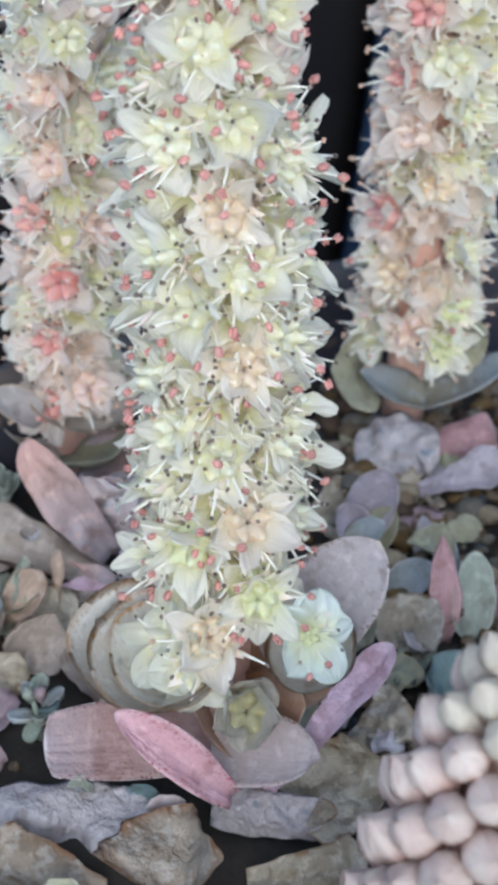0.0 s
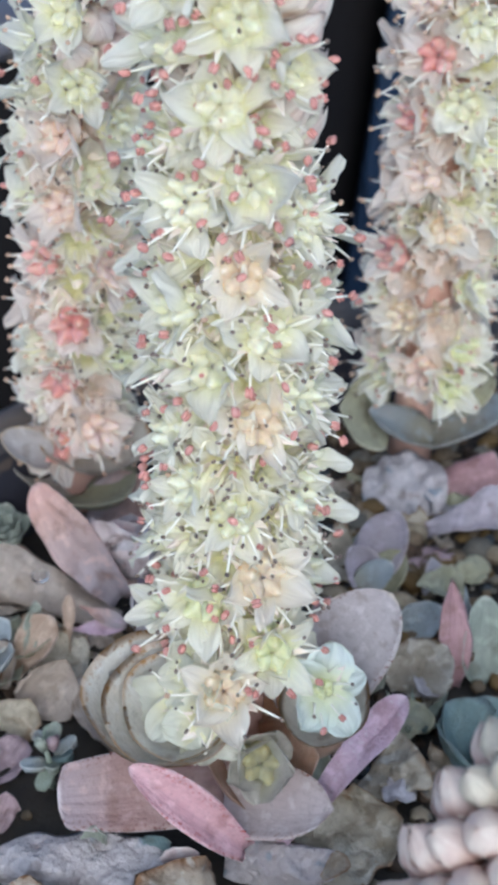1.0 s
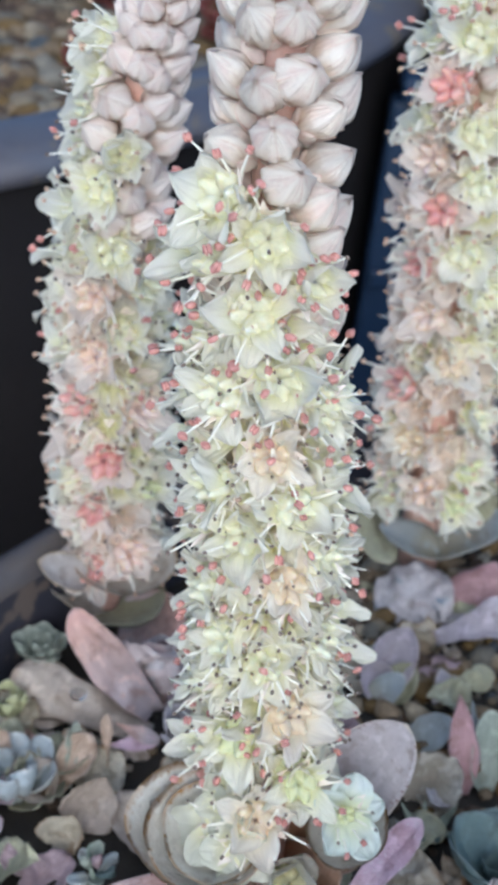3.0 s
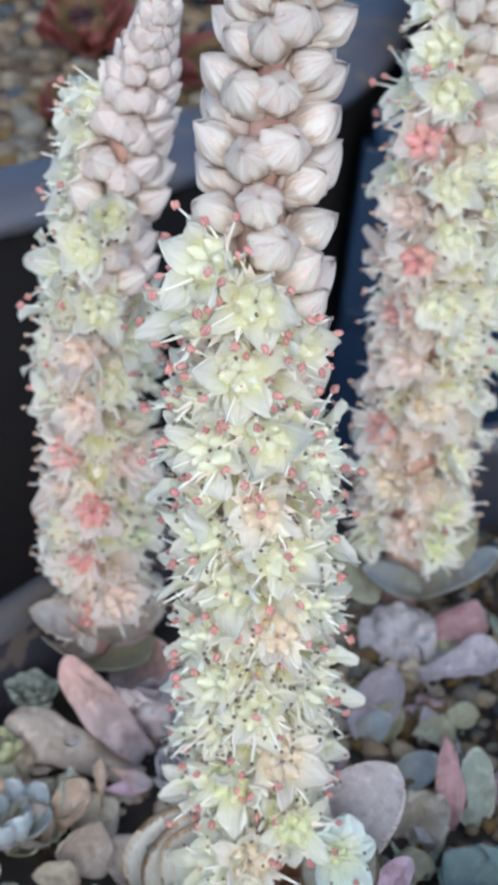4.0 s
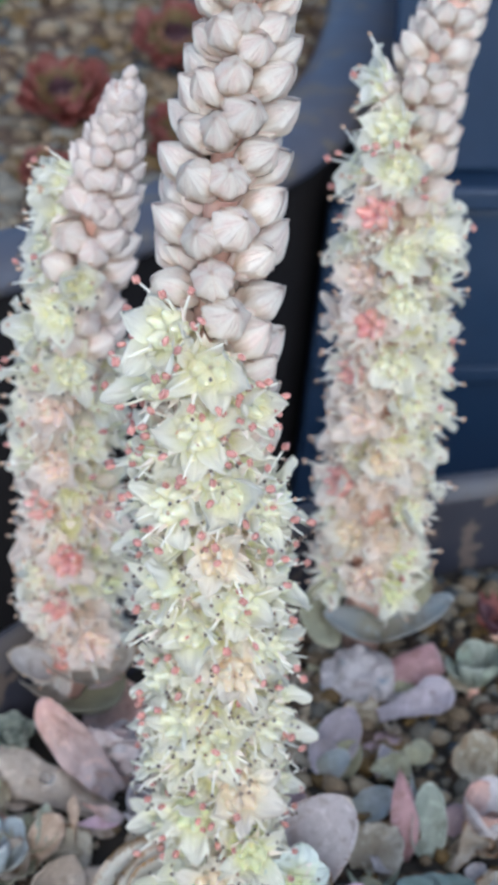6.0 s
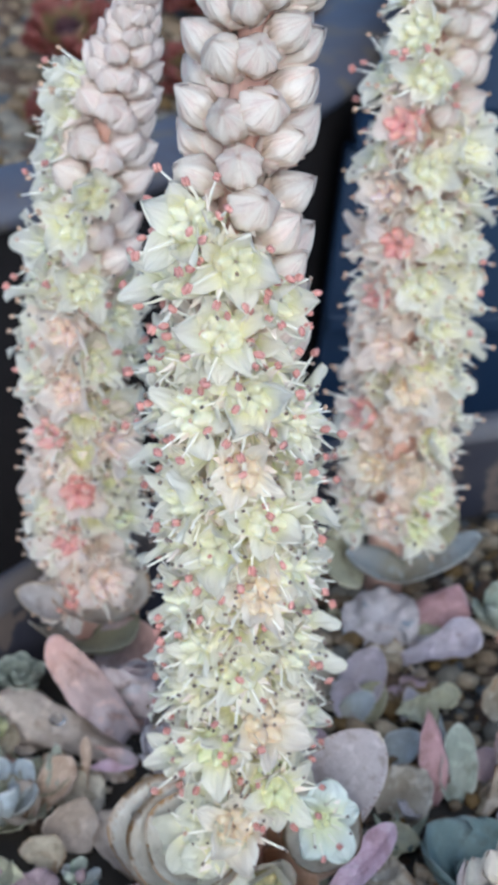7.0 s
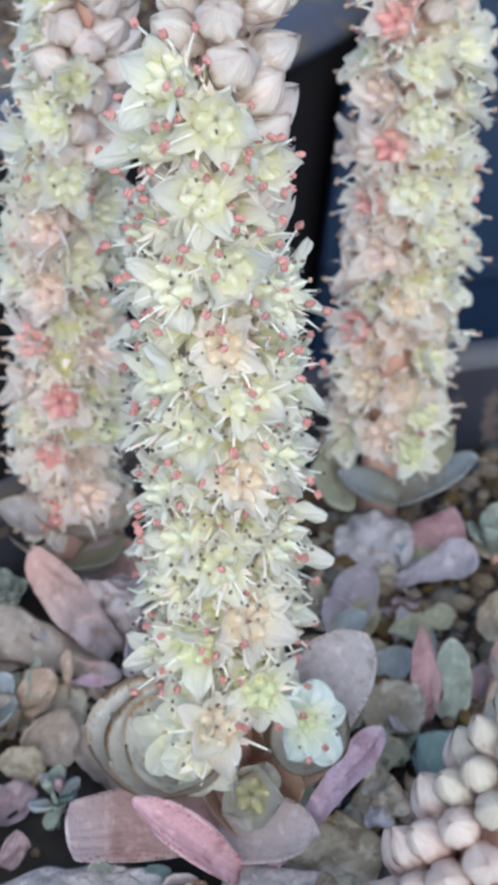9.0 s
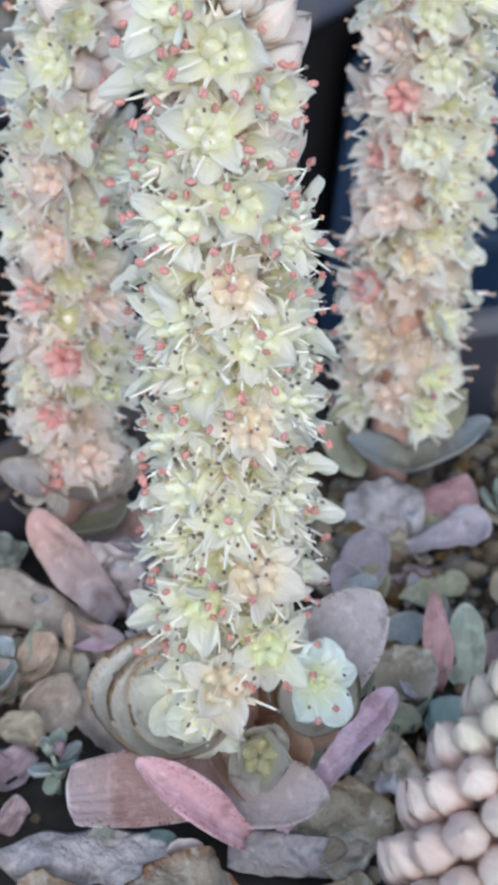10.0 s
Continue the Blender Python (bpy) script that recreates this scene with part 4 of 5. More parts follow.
for x, y, z, out, kind, size in ((-0.18, -2.1, 1.38, (-0.05, -0.85, 0.5), "c", 1.15), (-0.66, -2.15, 1.25, (-0.20, -0.75, 0.6), "i", 0.85), (-0.38, -2.4, 1.12, (-0.05, -0.9, 0.4), "i", 0.72), (-0.48, -1.95, 1.52, (-0.3, -0.7, 0.6), "i", 0.78),
                                 (0.95, -2.0, 1.36, (0.18, -0.80, 0.58), "m", 0.9), (0.25, -2.35, 0.55, (0.05, -0.85, 0.5), "o", 0.85), (0.35, -1.95, 1.9, (0.2, -0.9, 0.3), "g", 0.95)):
    add_flower(main, Vector((x, y, z)) - foot, out, kind, r, size, 0.6 if kind in "mg" and x > 0 else 0.0)

# leaves round the foot of the main spike
dish(main, (-0.90, -2.25, 1.34), (0.08, -0.38, 0.92), 0.88, 0.58, "pale translucent cupped leaf with a brown rim", 3)
dish(main, (-0.80, -2.26, 1.31), (0.06, -0.39, 0.92), 0.78, 0.50, "middle translucent cupped leaf with a brown rim", 6)
dish(main, (-0.66, -2.30, 1.30), (0.05, -0.40, 0.92), 0.70, 0.42, "inner translucent cupped leaf with a brown rim", 4)
dish(main, (1.00, -2.10, 1.26), (-0.06, -0.42, 0.90), 0.55, 0.40, "small translucent cupped leaf", 5)
leaf(main, (0.55, -1.35, 0.35), (1.75, -1.05, 2.0), (-0.35, -0.9, 0.35), 1.05, "grey", prof_round, label="upright rounded mauve-grey leaf", thick=0.10, cup=0.25, curl=14)
leaf(main, (0.1, -2.05, -0.08), (-2.06, -2.5, -0.02), (-0.05, -0.75, 0.62), 0.98, "mauve", prof_blunt, label="thick mauve leaf with a pale blunt end", thick=0.14, cup=0.30, curl=14)
leaf(main, (0.12, -2.95, -0.30), (-1.10, -3.0, 0.89), (0.30, -0.75, 0.50), 0.52, "pink", prof_soft, label="folded pink leaf with red speckles", thick=0.07, cup=0.1, fold=0.7, curl=-34, twist=-10, wave=0.03)
leaf(main, (-0.15, -2.35, -0.15), (1.10, -2.85, 0.28), (-0.25, -0.55, 0.85), 0.80, "palegrey", prof_round, label="grey leaf with a speckled pink margin", thick=0.08, cup=0.5, curl=16)
leaf(main, (0.55, -2.80, -0.35), (1.93, -1.85, 1.12), (-0.40, -0.75, 0.45), 0.56, "violet", prof_spoon, label="rough violet-pink leaf pointing upward", thick=0.10, cup=0.15, fold=0.45, curl=10, wave=0.06, n=30, m=18)
leaf(main, (0.15, -1.5, -0.3), (0.95, -2.3, 0.55), (-0.1, -0.7, 0.7), 0.9, "peach", prof_round, thick=0.1, cup=0.2, label="amber-brown inner leaf")
leaf(main, (0.0, -1.4, -0.25), (-0.35, -2.35, 0.52), (0.1, -0.7, 0.7), 1.3, "peach", prof_round, thick=0.1, cup=0.3, label="translucent peach-grey inner leaf")
leaf(main, (0.25, -1.3, 0.2), (1.35, -1.75, 0.75), (-0.2, -0.8, 0.55), 0.9, "peach", prof_round, thick=0.1, cup=0.2, label="translucent orange-brown inner leaf")

# left spike
LEFT_AXIS = axis_of([0, 2.7, 5, 7, 8.5, 9.9, 11.3, 12], [-2.75, -2.6, -2.55, -2.32, -2.03, -1.62, -1.25, -1.1], [4.5, 4.5, 4.45, 4.3, 4.1, 3.7, 3.2, 3.0])
left = thing("flowering_succulent", -2.75, 4.5, -0.8, "succulent with a flower spike fading to pink beside the planter's rim", "succulent", "flowering succulents")
LEFT_FLOWERS = [(8.0, -5, "h"), (7.47, -25, "y"), (6.53, 2, "y"), (5.89, 50, "y"), (5.11, 24, "y"), (3.82, -44, "r"), (3.79, 40, "p"), (2.94, -3, "r"), (2.0, -15, "r"), (2.23, 61, "g"), (1.11, 31, "p"), (0.84, -23, "r"), (0.75, 62, "p"), (7.92, -78, "w"), (6.99, -60, "w"),
                (5.82, -60, "w"), (4.72, -66, "w"), (5.78, -13, "p"), (5.05, 84, "w"), (4.71, -10, "p"), (3.92, 88, "w"), (2.28, -84, "w"), (3.01, -65, "p"), (2.89, 88, "w"), (1.3, -80, "p"), (6.3, -95, "w"), (5.3, -98, "w"), (8.55, -80, "w"), (9.1, -84, "w"), (9.55, -84, "h")]
LEFT_BUDS = [(10.38, -75), (10.7, -36), (10.78, 0), (10.54, 44), (10.26, 8), (10.01, -26), (9.98, 51), (9.68, 15), (9.19, 70), (9.27, -3), (8.71, 50), (8.5, 12), (8.07, 78), (7.4, 76), (6.84, 52), (9.95, -85), (8.73, -35), (8.7, -70), (6.9, 90)]


def left_taper(z):
    return float(np.interp(z, [7, 8.6, 9.5, 10.2, 10.7, 11.4], [1.0, 0.94, 0.74, 0.48, 0.26, 0.2]))


place, r = spike(left, LEFT_AXIS, 11.0, LEFT_FLOWERS, LEFT_BUDS, 0.88, 5, 1.06, fill="p", fresh=lambda z: 0.2 if z > 5 else 0.08, bud_size=0.80, taper=left_taper, spill=-0.06, stock=BUDS_PINK)
for k in range(12):
    z = 10.55 + 0.055 * k
    at, out = place(z, 137.5 * k, 0.09 * (1 - k / 12), 74 + 1.2 * k)
    add_bud(left, at, out, r, 0.40 - 0.012 * k, BUDS_PINK)
leaf(left, (-3.0, 3.7, 0.66), (-3.66, 3.4, 1.22), (0.62, -0.55, 0.55), 0.50, "cup", prof_round, label="cupped blue-grey leaf with a brown rim", thick=0.06, cup=0.75, curl=30)
dish(left, (-2.38, 3.95, 0.98), (0.05, -0.34, 0.94), 0.78, 0.50, "cupped translucent leaf with a brownish rim", 8)
leaf(left, (-2.7, 4.2, -0.3), (-3.9, 4.3, 0.75), (0.4, -0.3, 0.8), 1.0, "glass", prof_round, label="cupped translucent leaf", thick=0.08, cup=0.5, curl=30)
leaf(left, (-2.6, 4.0, -0.1), (-1.9, 3.2, 0.35), (0.1, -0.3, 0.9), 1.1, "olive", prof_round, label="olive cupped leaf", thick=0.1, cup=0.4, curl=20)
leaf(left, (-2.5, 3.9, -0.3), (-1.4, 3.3, 0.2), (0.0, -0.6, 0.8), 0.9, "salmon", prof_round, label="salmon leaf", thick=0.12, cup=0.3)

# right spike
RIGHT_AXIS = axis_of([0, 2, 4, 6, 8, 10, 11.3, 12.3], [2.45, 2.6, 2.68, 2.73, 2.82, 3.08, 3.5, 3.85], [6.2, 6.2, 6.2, 6.2, 6.2, 6.2, 6.25, 6.3])
right = thing("flowering_succulent", 2.45, 6.2, -0.8, "succulent with a leaning spike of white and coral-centred flowers", "succulent", "flowering succulents")
RIGHT_FLOWERS = [(10.21, -82, "w"), (9.64, -42, "y"), (9.04, -20, "y"), (8.22, -40, "r"), (7.65, -5, "y"), (7.08, -52, "p"), (6.89, 12, "y"), (7.84, 38, "w"), (6.39, -31, "r"), (5.75, 1, "y"), (5.36, -60, "r"), (5.03, 22, "y"), (4.62, -29, "p"), (4.0, 64, "y"),
                 (3.77, -3, "c"), (3.21, -61, "r"), (6.93, 76, "w"), (6.1, 78, "w"), (5.35, 78, "w"), (2.74, 41, "y"), (2.27, -41, "c"), (1.75, 47, "g"), (1.5, -82, "p"), (4.13, -85, "p"), (3.2, 80, "w"), (6.21, -88, "p"), (7.56, -88, "w"), (8.84, -88, "w"), (2.48, -86, "w"), (4.6, 86, "w"), (7.6, 82, "w"), (1.4, -8, "p"), (1.15, 30, "g"), (1.3, -50, "w")]
RIGHT_BUDS = [(11.15, -90), (11.31, -32), (10.77, -76), (10.97, -22), (11.27, 24), (10.79, 32), (10.5, 3), (10.29, 70), (10.21, -29), (9.86, 74), (9.83, 4), (9.46, 76), (9.2, 28), (9.03, 76), (8.53, 70), (8.45, 14)]


def right_taper(z):
    return float(np.interp(z, [8, 9.4, 10.5, 11.3, 11.8, 12.3], [1.0, 0.94, 0.78, 0.62, 0.48, 0.38]))


place, r = spike(right, RIGHT_AXIS, 12.0, RIGHT_FLOWERS, RIGHT_BUDS, 0.94, 11, 1.08, fill="p", fresh=lambda z: 0.6 if z > 8.5 else 0.12, bud_size=0.77, taper=right_taper)
for k in range(12):
    z = 11.5 + 0.075 * k
    at, out = place(z, 137.5 * k, 0.15 * (1 - k / 12), 66 + 1.7 * k)
    add_bud(right, at, out, r, 0.48 - 0.012 * k)
leaf(right, (2.55, 5.6, 0.0), (3.94, 5.4, 0.94), (-0.45, -0.35, 0.85), 0.56, "blue", prof_round, label="broad blue-grey leaf curving upward", thick=0.12, cup=0.35, curl=30)
leaf(right, (2.75, 5.5, 0.1), (1.74, 5.4, 0.62), (0.30, -0.30, 0.9), 0.60, "blue", prof_round, label="grey-blue leaf with a cream edge", thick=0.10, cup=0.45, curl=24)
leaf(right, (2.9, 6.0, 0.6), (3.6, 5.7, 1.35), (-0.2, -0.8, 0.4), 0.8, "olive", prof_round, label="olive cupped leaf", thick=0.1, cup=0.3)
leaf(right, (2.0, 5.9, 0.3), (1.25, 5.4, 0.7), (0.2, -0.7, 0.5), 1.1, "olive", prof_round, label="olive cupped leaf", thick=0.1, cup=0.4)

# budding spike in front
NEAR_AXIS = axis_of([0, 2.5, 3.6, 4.5, 5.5, 6.5], [1.97, 2.42, 2.62, 2.88, 3.22, 3.57], [-6.5, -6.5, -6.5, -6.5, -6.5, -6.5])
near = thing("flowering_succulent", 1.75, -6.5, -0.8, "succulent with a tapering spike of closed cream-pink buds", "succulent", "flowering succulents")
place, r = spike(near, NEAR_AXIS, 5.6, [], [], 0.8, 17, 0.7)
for k in range(124):
    z = 0.6 + 0.0402 * k
    q = float(np.interp(z, [0, 3, 4.6, 5.6], [1, 1.0, 0.74, 0.4]))
    at, out = place(z - 0.25 * q, 137.5 * k, 0.54 * q, 42 + 32 * (1 - q))
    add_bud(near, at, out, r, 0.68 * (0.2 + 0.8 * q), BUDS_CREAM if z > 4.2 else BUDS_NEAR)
for k in range(7):
    a = 51.4 * k + 12
    d = Vector((math.cos(radians(a)), math.sin(radians(a)), 0))
    b = Vector((1.78, -6.5, -0.5))
    leaf(near, b + d * 0.2, b + d * 1.5 + Vector((0, 0, 0.6)), (-d.x * 0.4, -d.y * 0.4, 0.9), 0.9, ("grey", "pink", "blue")[k % 3], prof_spoon, thick=0.14, cup=0.3, curl=22)

# ---------------------------------------------------------------- small succulents and leaf litter
def rosette(x, y, z, radius, mats, label, count=9, width=0.55, rise=35, seed=0, prof=prof_spoon, thick=0.14, name="rosette_succulent", cup=0.3, whorls=2, curl=24, group="rosette succulents", heart=None, mid=None, tilt=0.0):
    """Leaves in whorls round a short stem, the inner ones shorter and steeper."""
    r = random.Random(seed)
    plant = thing(name, x, y, z, label, "succulent", group)
    part("stem", tube([(0, 0, -0.4), (0, 0, 0), (0, 0, 0.1 * radius)], [0.12, 0.12, 0.06], 7).mesh("stem", STEM), plant)
    shapes = []
    for mt in mats:
        for s in range(2):
            g = blade(radius, width * radius, prof, 12, 8, cup=cup + 0.2 * s, a0=0, curl=curl + 14 * s, thick=thick * 0.7, rag=0.03, wave=0.015 * radius, seed=seed + s)
            shapes.append(g.mesh("leaf", LEAF[mt]))
    plant.rotation_euler = (radians(tilt), 0, 0)
    mids = [blade(radius, width * radius, prof, 9, 6, cup=cup, curl=curl, thick=thick, wave=0.015 * radius, seed=seed).mesh("leaf", LEAF[mid])] if mid else None
    hearts = [blade(radius, width * radius, prof, 9, 6, cup=cup, curl=curl, thick=thick, wave=0.015 * radius, seed=seed).mesh("leaf", LEAF[heart])] if heart else None
    for w in range(whorls):
        q = 1 - 0.62 * w / max(1, whorls - 1) if whorls > 1 else 1.0
        n = max(4, int(count * (0.55 + 0.45 * q)))
        for k in range(n):
            a = 360 * k / n + 31 * w + r.uniform(-9, 9)
            up = rise + (80 - rise) * w / whorls + r.uniform(-8, 8)
            part("leaf", r.choice(hearts if hearts and w >= whorls - 2 else (mids if mids and w >= whorls // 2 - 1 else shapes)), plant, Matrix.Rotation(radians(a), 4, "Z") @ pose(0, 0.05 * radius, 0.04 * w, up, 0, 0) @ Matrix.Scale(q * r.uniform(0.88, 1.08), 4))
    return plant


def lone_leaf(base, tip, up, width, mat, label, prof=prof_round, name="fallen_leaf", group="fallen leaves", **k):
    b = Vector(base)
    ob = thing(name, b.x, b.y, b.z, label, "leaf", group)
    length = (Vector(tip) - b).length
    args = dict(n=18, m=12, rag=0.05, cup=0.25, curl=0.0, thick=0.06, wave=0.04, seed=int(abs(b.x * 91 + b.y * 37)))
    args.update(k)
    g = blade(length, width, prof, a0=-args["curl"] / 2, **args)
    part("blade", g.mesh("blade", LEAF[mat]), ob, span((0, 0, 0), Vector(tip) - b, up))
    return ob


# right of the main plant
lone_leaf((1.68, 4.9, -0.68), (2.95, 5.0, -0.22), (-0.2, -0.6, 0.8), 1.15, "dryblue", "crumpled pale lilac-grey dried leaf with a bluish patch", thick=0.3, wave=0.11, cup=-0.35, n=26, m=20)
lone_leaf((2.88, 5.1, -0.55), (3.82, 5.2, -0.15), (0, -0.6, 0.8), 0.70, "rose", "thick pink leaf lying on pebbles", prof_blunt, thick=0.25, cup=-0.3, wave=0.03)
lone_leaf((2.60, 4.2, -0.75), (3.98, 4.3, -0.27), (0, -0.5, 0.9), 0.85, "lavender", "broad crumpled lavender leaf lying on pebbles", prof_spoon, thick=0.12, wave=0.10, cup=0.3, n=20, m=14)
cluster = thing("rosette_succulent", 1.75, 2.75, -0.85, "small rosette of lavender, olive and blue cupped leaves", "succulent", "rosette succulents")
part("stem", tube([(0, 0, -0.2), (0, 0, 0.2), (0.05, 0, 0.4)], [0.12, 0.11, 0.06], 7).mesh("stem", STEM), cluster)
leaf(cluster, (1.72, 2.85, -0.55), (2.08, 3.0, 0.41), (-0.25, -0.85, 0.35), 0.66, "lavender", prof_round, thick=0.08, cup=0.5, curl=20)
leaf(cluster, (1.80, 2.65, -0.70), (2.18, 2.75, -0.12), (-0.35, -0.8, 0.45), 0.50, "olive", prof_round, thick=0.08, cup=0.5, curl=26)
leaf(cluster, (1.55, 2.5, -0.65), (2.02, 2.6, -0.22), (-0.2, -0.6, 0.75), 0.42, "paleblue", prof_round, thick=0.08, cup=0.5, curl=20)
leaf(cluster, (1.70, 2.75, -0.65), (1.42, 2.6, 0.05), (0.3, -0.8, 0.45), 0.50, "lavender", prof_round, thick=0.08, cup=0.5, curl=20)
lone_leaf((1.95, 1.5, -0.84), (2.74, 1.9, -0.42), (-0.25, -0.60, 0.75), 0.50, "paleblue", "pale blue-grey leaf with a light edge", thick=0.08, cup=0.55, wave=0.01, curl=20)
lone_leaf((2.83, 0.7, -0.85), (2.76, 1.5, 0.40), (0.4, -0.85, 0.3), 0.46, "rose", "upright narrow rose-pink leaf", prof_spindle, thick=0.10, cup=0.3, wave=0.04, twist=14, curl=-14)
lone_leaf((3.16, 0.8, -0.88), (3.25, 1.5, 0.12), (0.2, -0.85, 0.3), 0.52, "sage", "upright grey-green leaf on dark soil", prof_round, thick=0.10, cup=0.4, wave=0.02)
lone_leaf((3.10, 1.3, -0.80), (2.98, 1.7, 0.14), (0.0, -0.85, 0.4), 0.30, "blue", "slender blue leaf on dark soil", prof_point, thick=0.08, cup=0.4, wave=0.02)
lone_leaf((4.12, 1.2, -0.86), (3.46, 1.5, -0.55), (0.1, -0.65, 0.75), 0.62, "blush", "rounded pale pink leaf on dark soil", prof_round, thick=0.12, cup=0.1, wave=0.02)
lone_leaf((2.05, 0.45, -0.88), (2.72, 0.85, -0.22), (-0.2, -0.7, 0.7), 0.85, "olivedry", "curled cream-brown dried leaf on dark soil", prof_round, thick=0.04, cup=0.5, wave=0.09, curl=36, n=24, m=18)
lone_leaf((3.55, 0.5, -0.88), (4.1, 0.9, -0.30), (-0.1, -0.7, 0.7), 0.7, "amber", "crusty amber-brown dried leaf on dark soil", prof_fan, thick=0.04, cup=0.4, wave=0.10, curl=30, n=20, m=16)
lone_leaf((3.45, 0.7, -0.86), (3.95, 0.95, -0.62), (0.1, -0.6, 0.8), 0.5, "amber", "small amber-brown dried leaf on dark soil", prof_spoon, thick=0.05, cup=0.4, wave=0.07)
rosette(3.15, -0.9, -0.85, 0.95, ["teal", "teal"], "rosette of round teal-grey leaves", 7, 0.95, 30, 33, prof_round, thick=0.13, whorls=2)
rosette(4.25, 1.1, -0.6, 0.85, ["salmon", "grey"], "rosette of rounded pinkish grey leaves", 7, 0.9, 40, 35, prof_round, thick=0.13, whorls=2)
rosette(4.40, 4.9, -0.55, 0.75, ["green", "sage"], "low rosette of dull green leaves", 8, 0.7, 35, 36, thick=0.12, whorls=2)
rosette(5.0, 6.4, -0.45, 0.75, ["semp", "sempheart"], "dark maroon rosette beside the pebbles", 9, 0.6, 42, 37, prof_point, thick=0.12, whorls=2)
lone_leaf((4.0, 2.4, -0.65), (4.4, 3.0, -0.1), (0, -0.6, 0.8), 0.7, "dry", "small curled dried leaf on dark soil", thick=0.06, wave=0.07)
rosette(2.25, -0.15, -0.85, 0.6, ["green", "teal"], "low dark green sprig", 7, 0.28, 25, 38, prof_point, thick=0.06, whorls=2)

# left of the main plant
lone_leaf((-1.85, 1.6, -0.62), (-4.0, 2.2, -0.02), (-0.05, -0.62, 0.75), 1.15, "withered", "long beige-grey withered leaf with water drops", prof_spoon, thick=0.10, wave=0.08, cup=-0.35, n=26, m=16)
lone_leaf((-2.45, 0.75, -0.85), (-2.42, 1.1, 0.20), (-0.2, -0.85, 0.3), 0.24, "tan", "narrow upright tan leaf on dark soil", prof_spoon, thick=0.08, wave=0.03, cup=0.3)
lone_leaf((-3.0, 0.55, -0.85), (-2.86, 0.9, 0.22), (0.35, -0.85, 0.2), 0.30, "sage", "upright narrow grey-green leaf on dark soil", prof_spoon, thick=0.08, wave=0.03, cup=0.4)
lone_leaf((-3.35, 0.2, -0.90), (-2.66, 0.9, 0.02), (0.35, -0.7, 0.55), 0.66, "tan", "curled tan leaf with a brown base on dark soil", prof_spoon, thick=0.12, wave=0.05, cup=0.5, curl=30)
rosette(-3.66, 2.85, -0.32, 0.60, ["sage", "sage"], "round tuft of small sage-green leaves", 10, 0.62, 30, 41, prof_spoon, thick=0.07, whorls=4)
rosette(-3.75, 0.35, -0.8, 1.0, ["paleblue", "paleblue", "tan"], "pale blue-grey rosette with a tan outer leaf", 8, 0.66, 38, 42, thick=0.14, whorls=3, heart="paleblue")
sprig = thing("leafy_sprig", -2.35, -1.45, -0.85, "loose sprig of small oval blue-green leaves", "succulent")
part("stem", tube([(0, 0, -0.05), (0.02, -0.05, 0.25), (0.0, -0.12, 0.5), (-0.05, -0.1, 0.72)], [0.05, 0.045, 0.04, 0.03], 6).mesh("stem", LEAF["green"]), sprig)
for k, (a, up, h, mt) in enumerate(((200, 5, 0.38, "paleblue"), (255, -12, 0.30, "green"), (285, 20, 0.45, "sage"), (330, 28, 0.5, "teal"), (20, 30, 0.5, "paleblue"), (150, 40, 0.6, "paleblue"), (100, 45, 0.62, "green"), (230, 55, 0.68, "sage"), (300, 60, 0.7, "blush"), (60, 60, 0.7, "sage"))):
    leaf_mesh = blade(0.36 if k < 5 else 0.26, 0.20 if k < 5 else 0.17, prof_round, 8, 6, cup=0.2, a0=0, curl=10, thick=0.11, seed=k).mesh("leaf", LEAF[mt])
    part("leaf", leaf_mesh, sprig, Matrix.Rotation(radians(a - 90), 4, "Z") @ pose(0, 0.04, h, up, 0, 0))
lone_leaf((-2.75, -0.2, -0.85), (-2.35, 0.1, -0.10), (0.1, -0.85, 0.45), 0.72, "withered", "cupped pale beige dried leaf like a shell", prof_round, thick=0.05, wave=0.06, cup=0.6, curl=40)
lone_leaf((-3.1, -0.55, -0.85), (-2.75, -0.35, -0.35), (0.1, -0.8, 0.5), 0.6, "dry", "small curled beige dried leaf", prof_round, thick=0.05, wave=0.08, cup=0.5, curl=30)
rosette(-3.75, -2.2, -0.85, 0.7, ["mauve", "grey"], "low rosette of mauve leaves on dark soil", 7, 0.75, 35, 45, thick=0.14, whorls=2)
rosette(-4.0, 1.75, -0.42, 0.52, ["lime", "lime"], "small yellowish green rosette", 8, 0.6, 45, 46, thick=0.12, whorls=2)
lone_leaf((-1.55, 2.9, -0.75), (-1.35, 3.0, 0.35), (0.1, -0.9, 0.3), 0.55, "grey", "upright mauve-grey leaf on dark soil", prof_round, thick=0.14, cup=0.4)
mauve_rosette = rosette(-1.75, 2.35, -0.2, 0.75, ["blush", "grey", "blush"], "crowded mauve-pink rosette between the spikes", 8, 0.8, 50, 47, prof_round, thick=0.12, whorls=3)
grey_rosette = rosette(-1.25, 1.15, -0.5, 0.75, ["glass", "salmon", "grey"], "small pale grey-pink rosette", 7, 0.75, 45, 48, prof_round, thick=0.10, whorls=2)

leaf(mauve_rosette, (-1.80, 2.0, -0.45), (-2.98, 2.5, 0.98), (-0.25, -0.80, 0.55), 0.72, "salmon", prof_soft, label="broad salmon-pink leaf with a blunt torn tip", thick=0.08, cup=0.20, fold=0.55, curl=-22, wave=0.09, n=24, m=16)
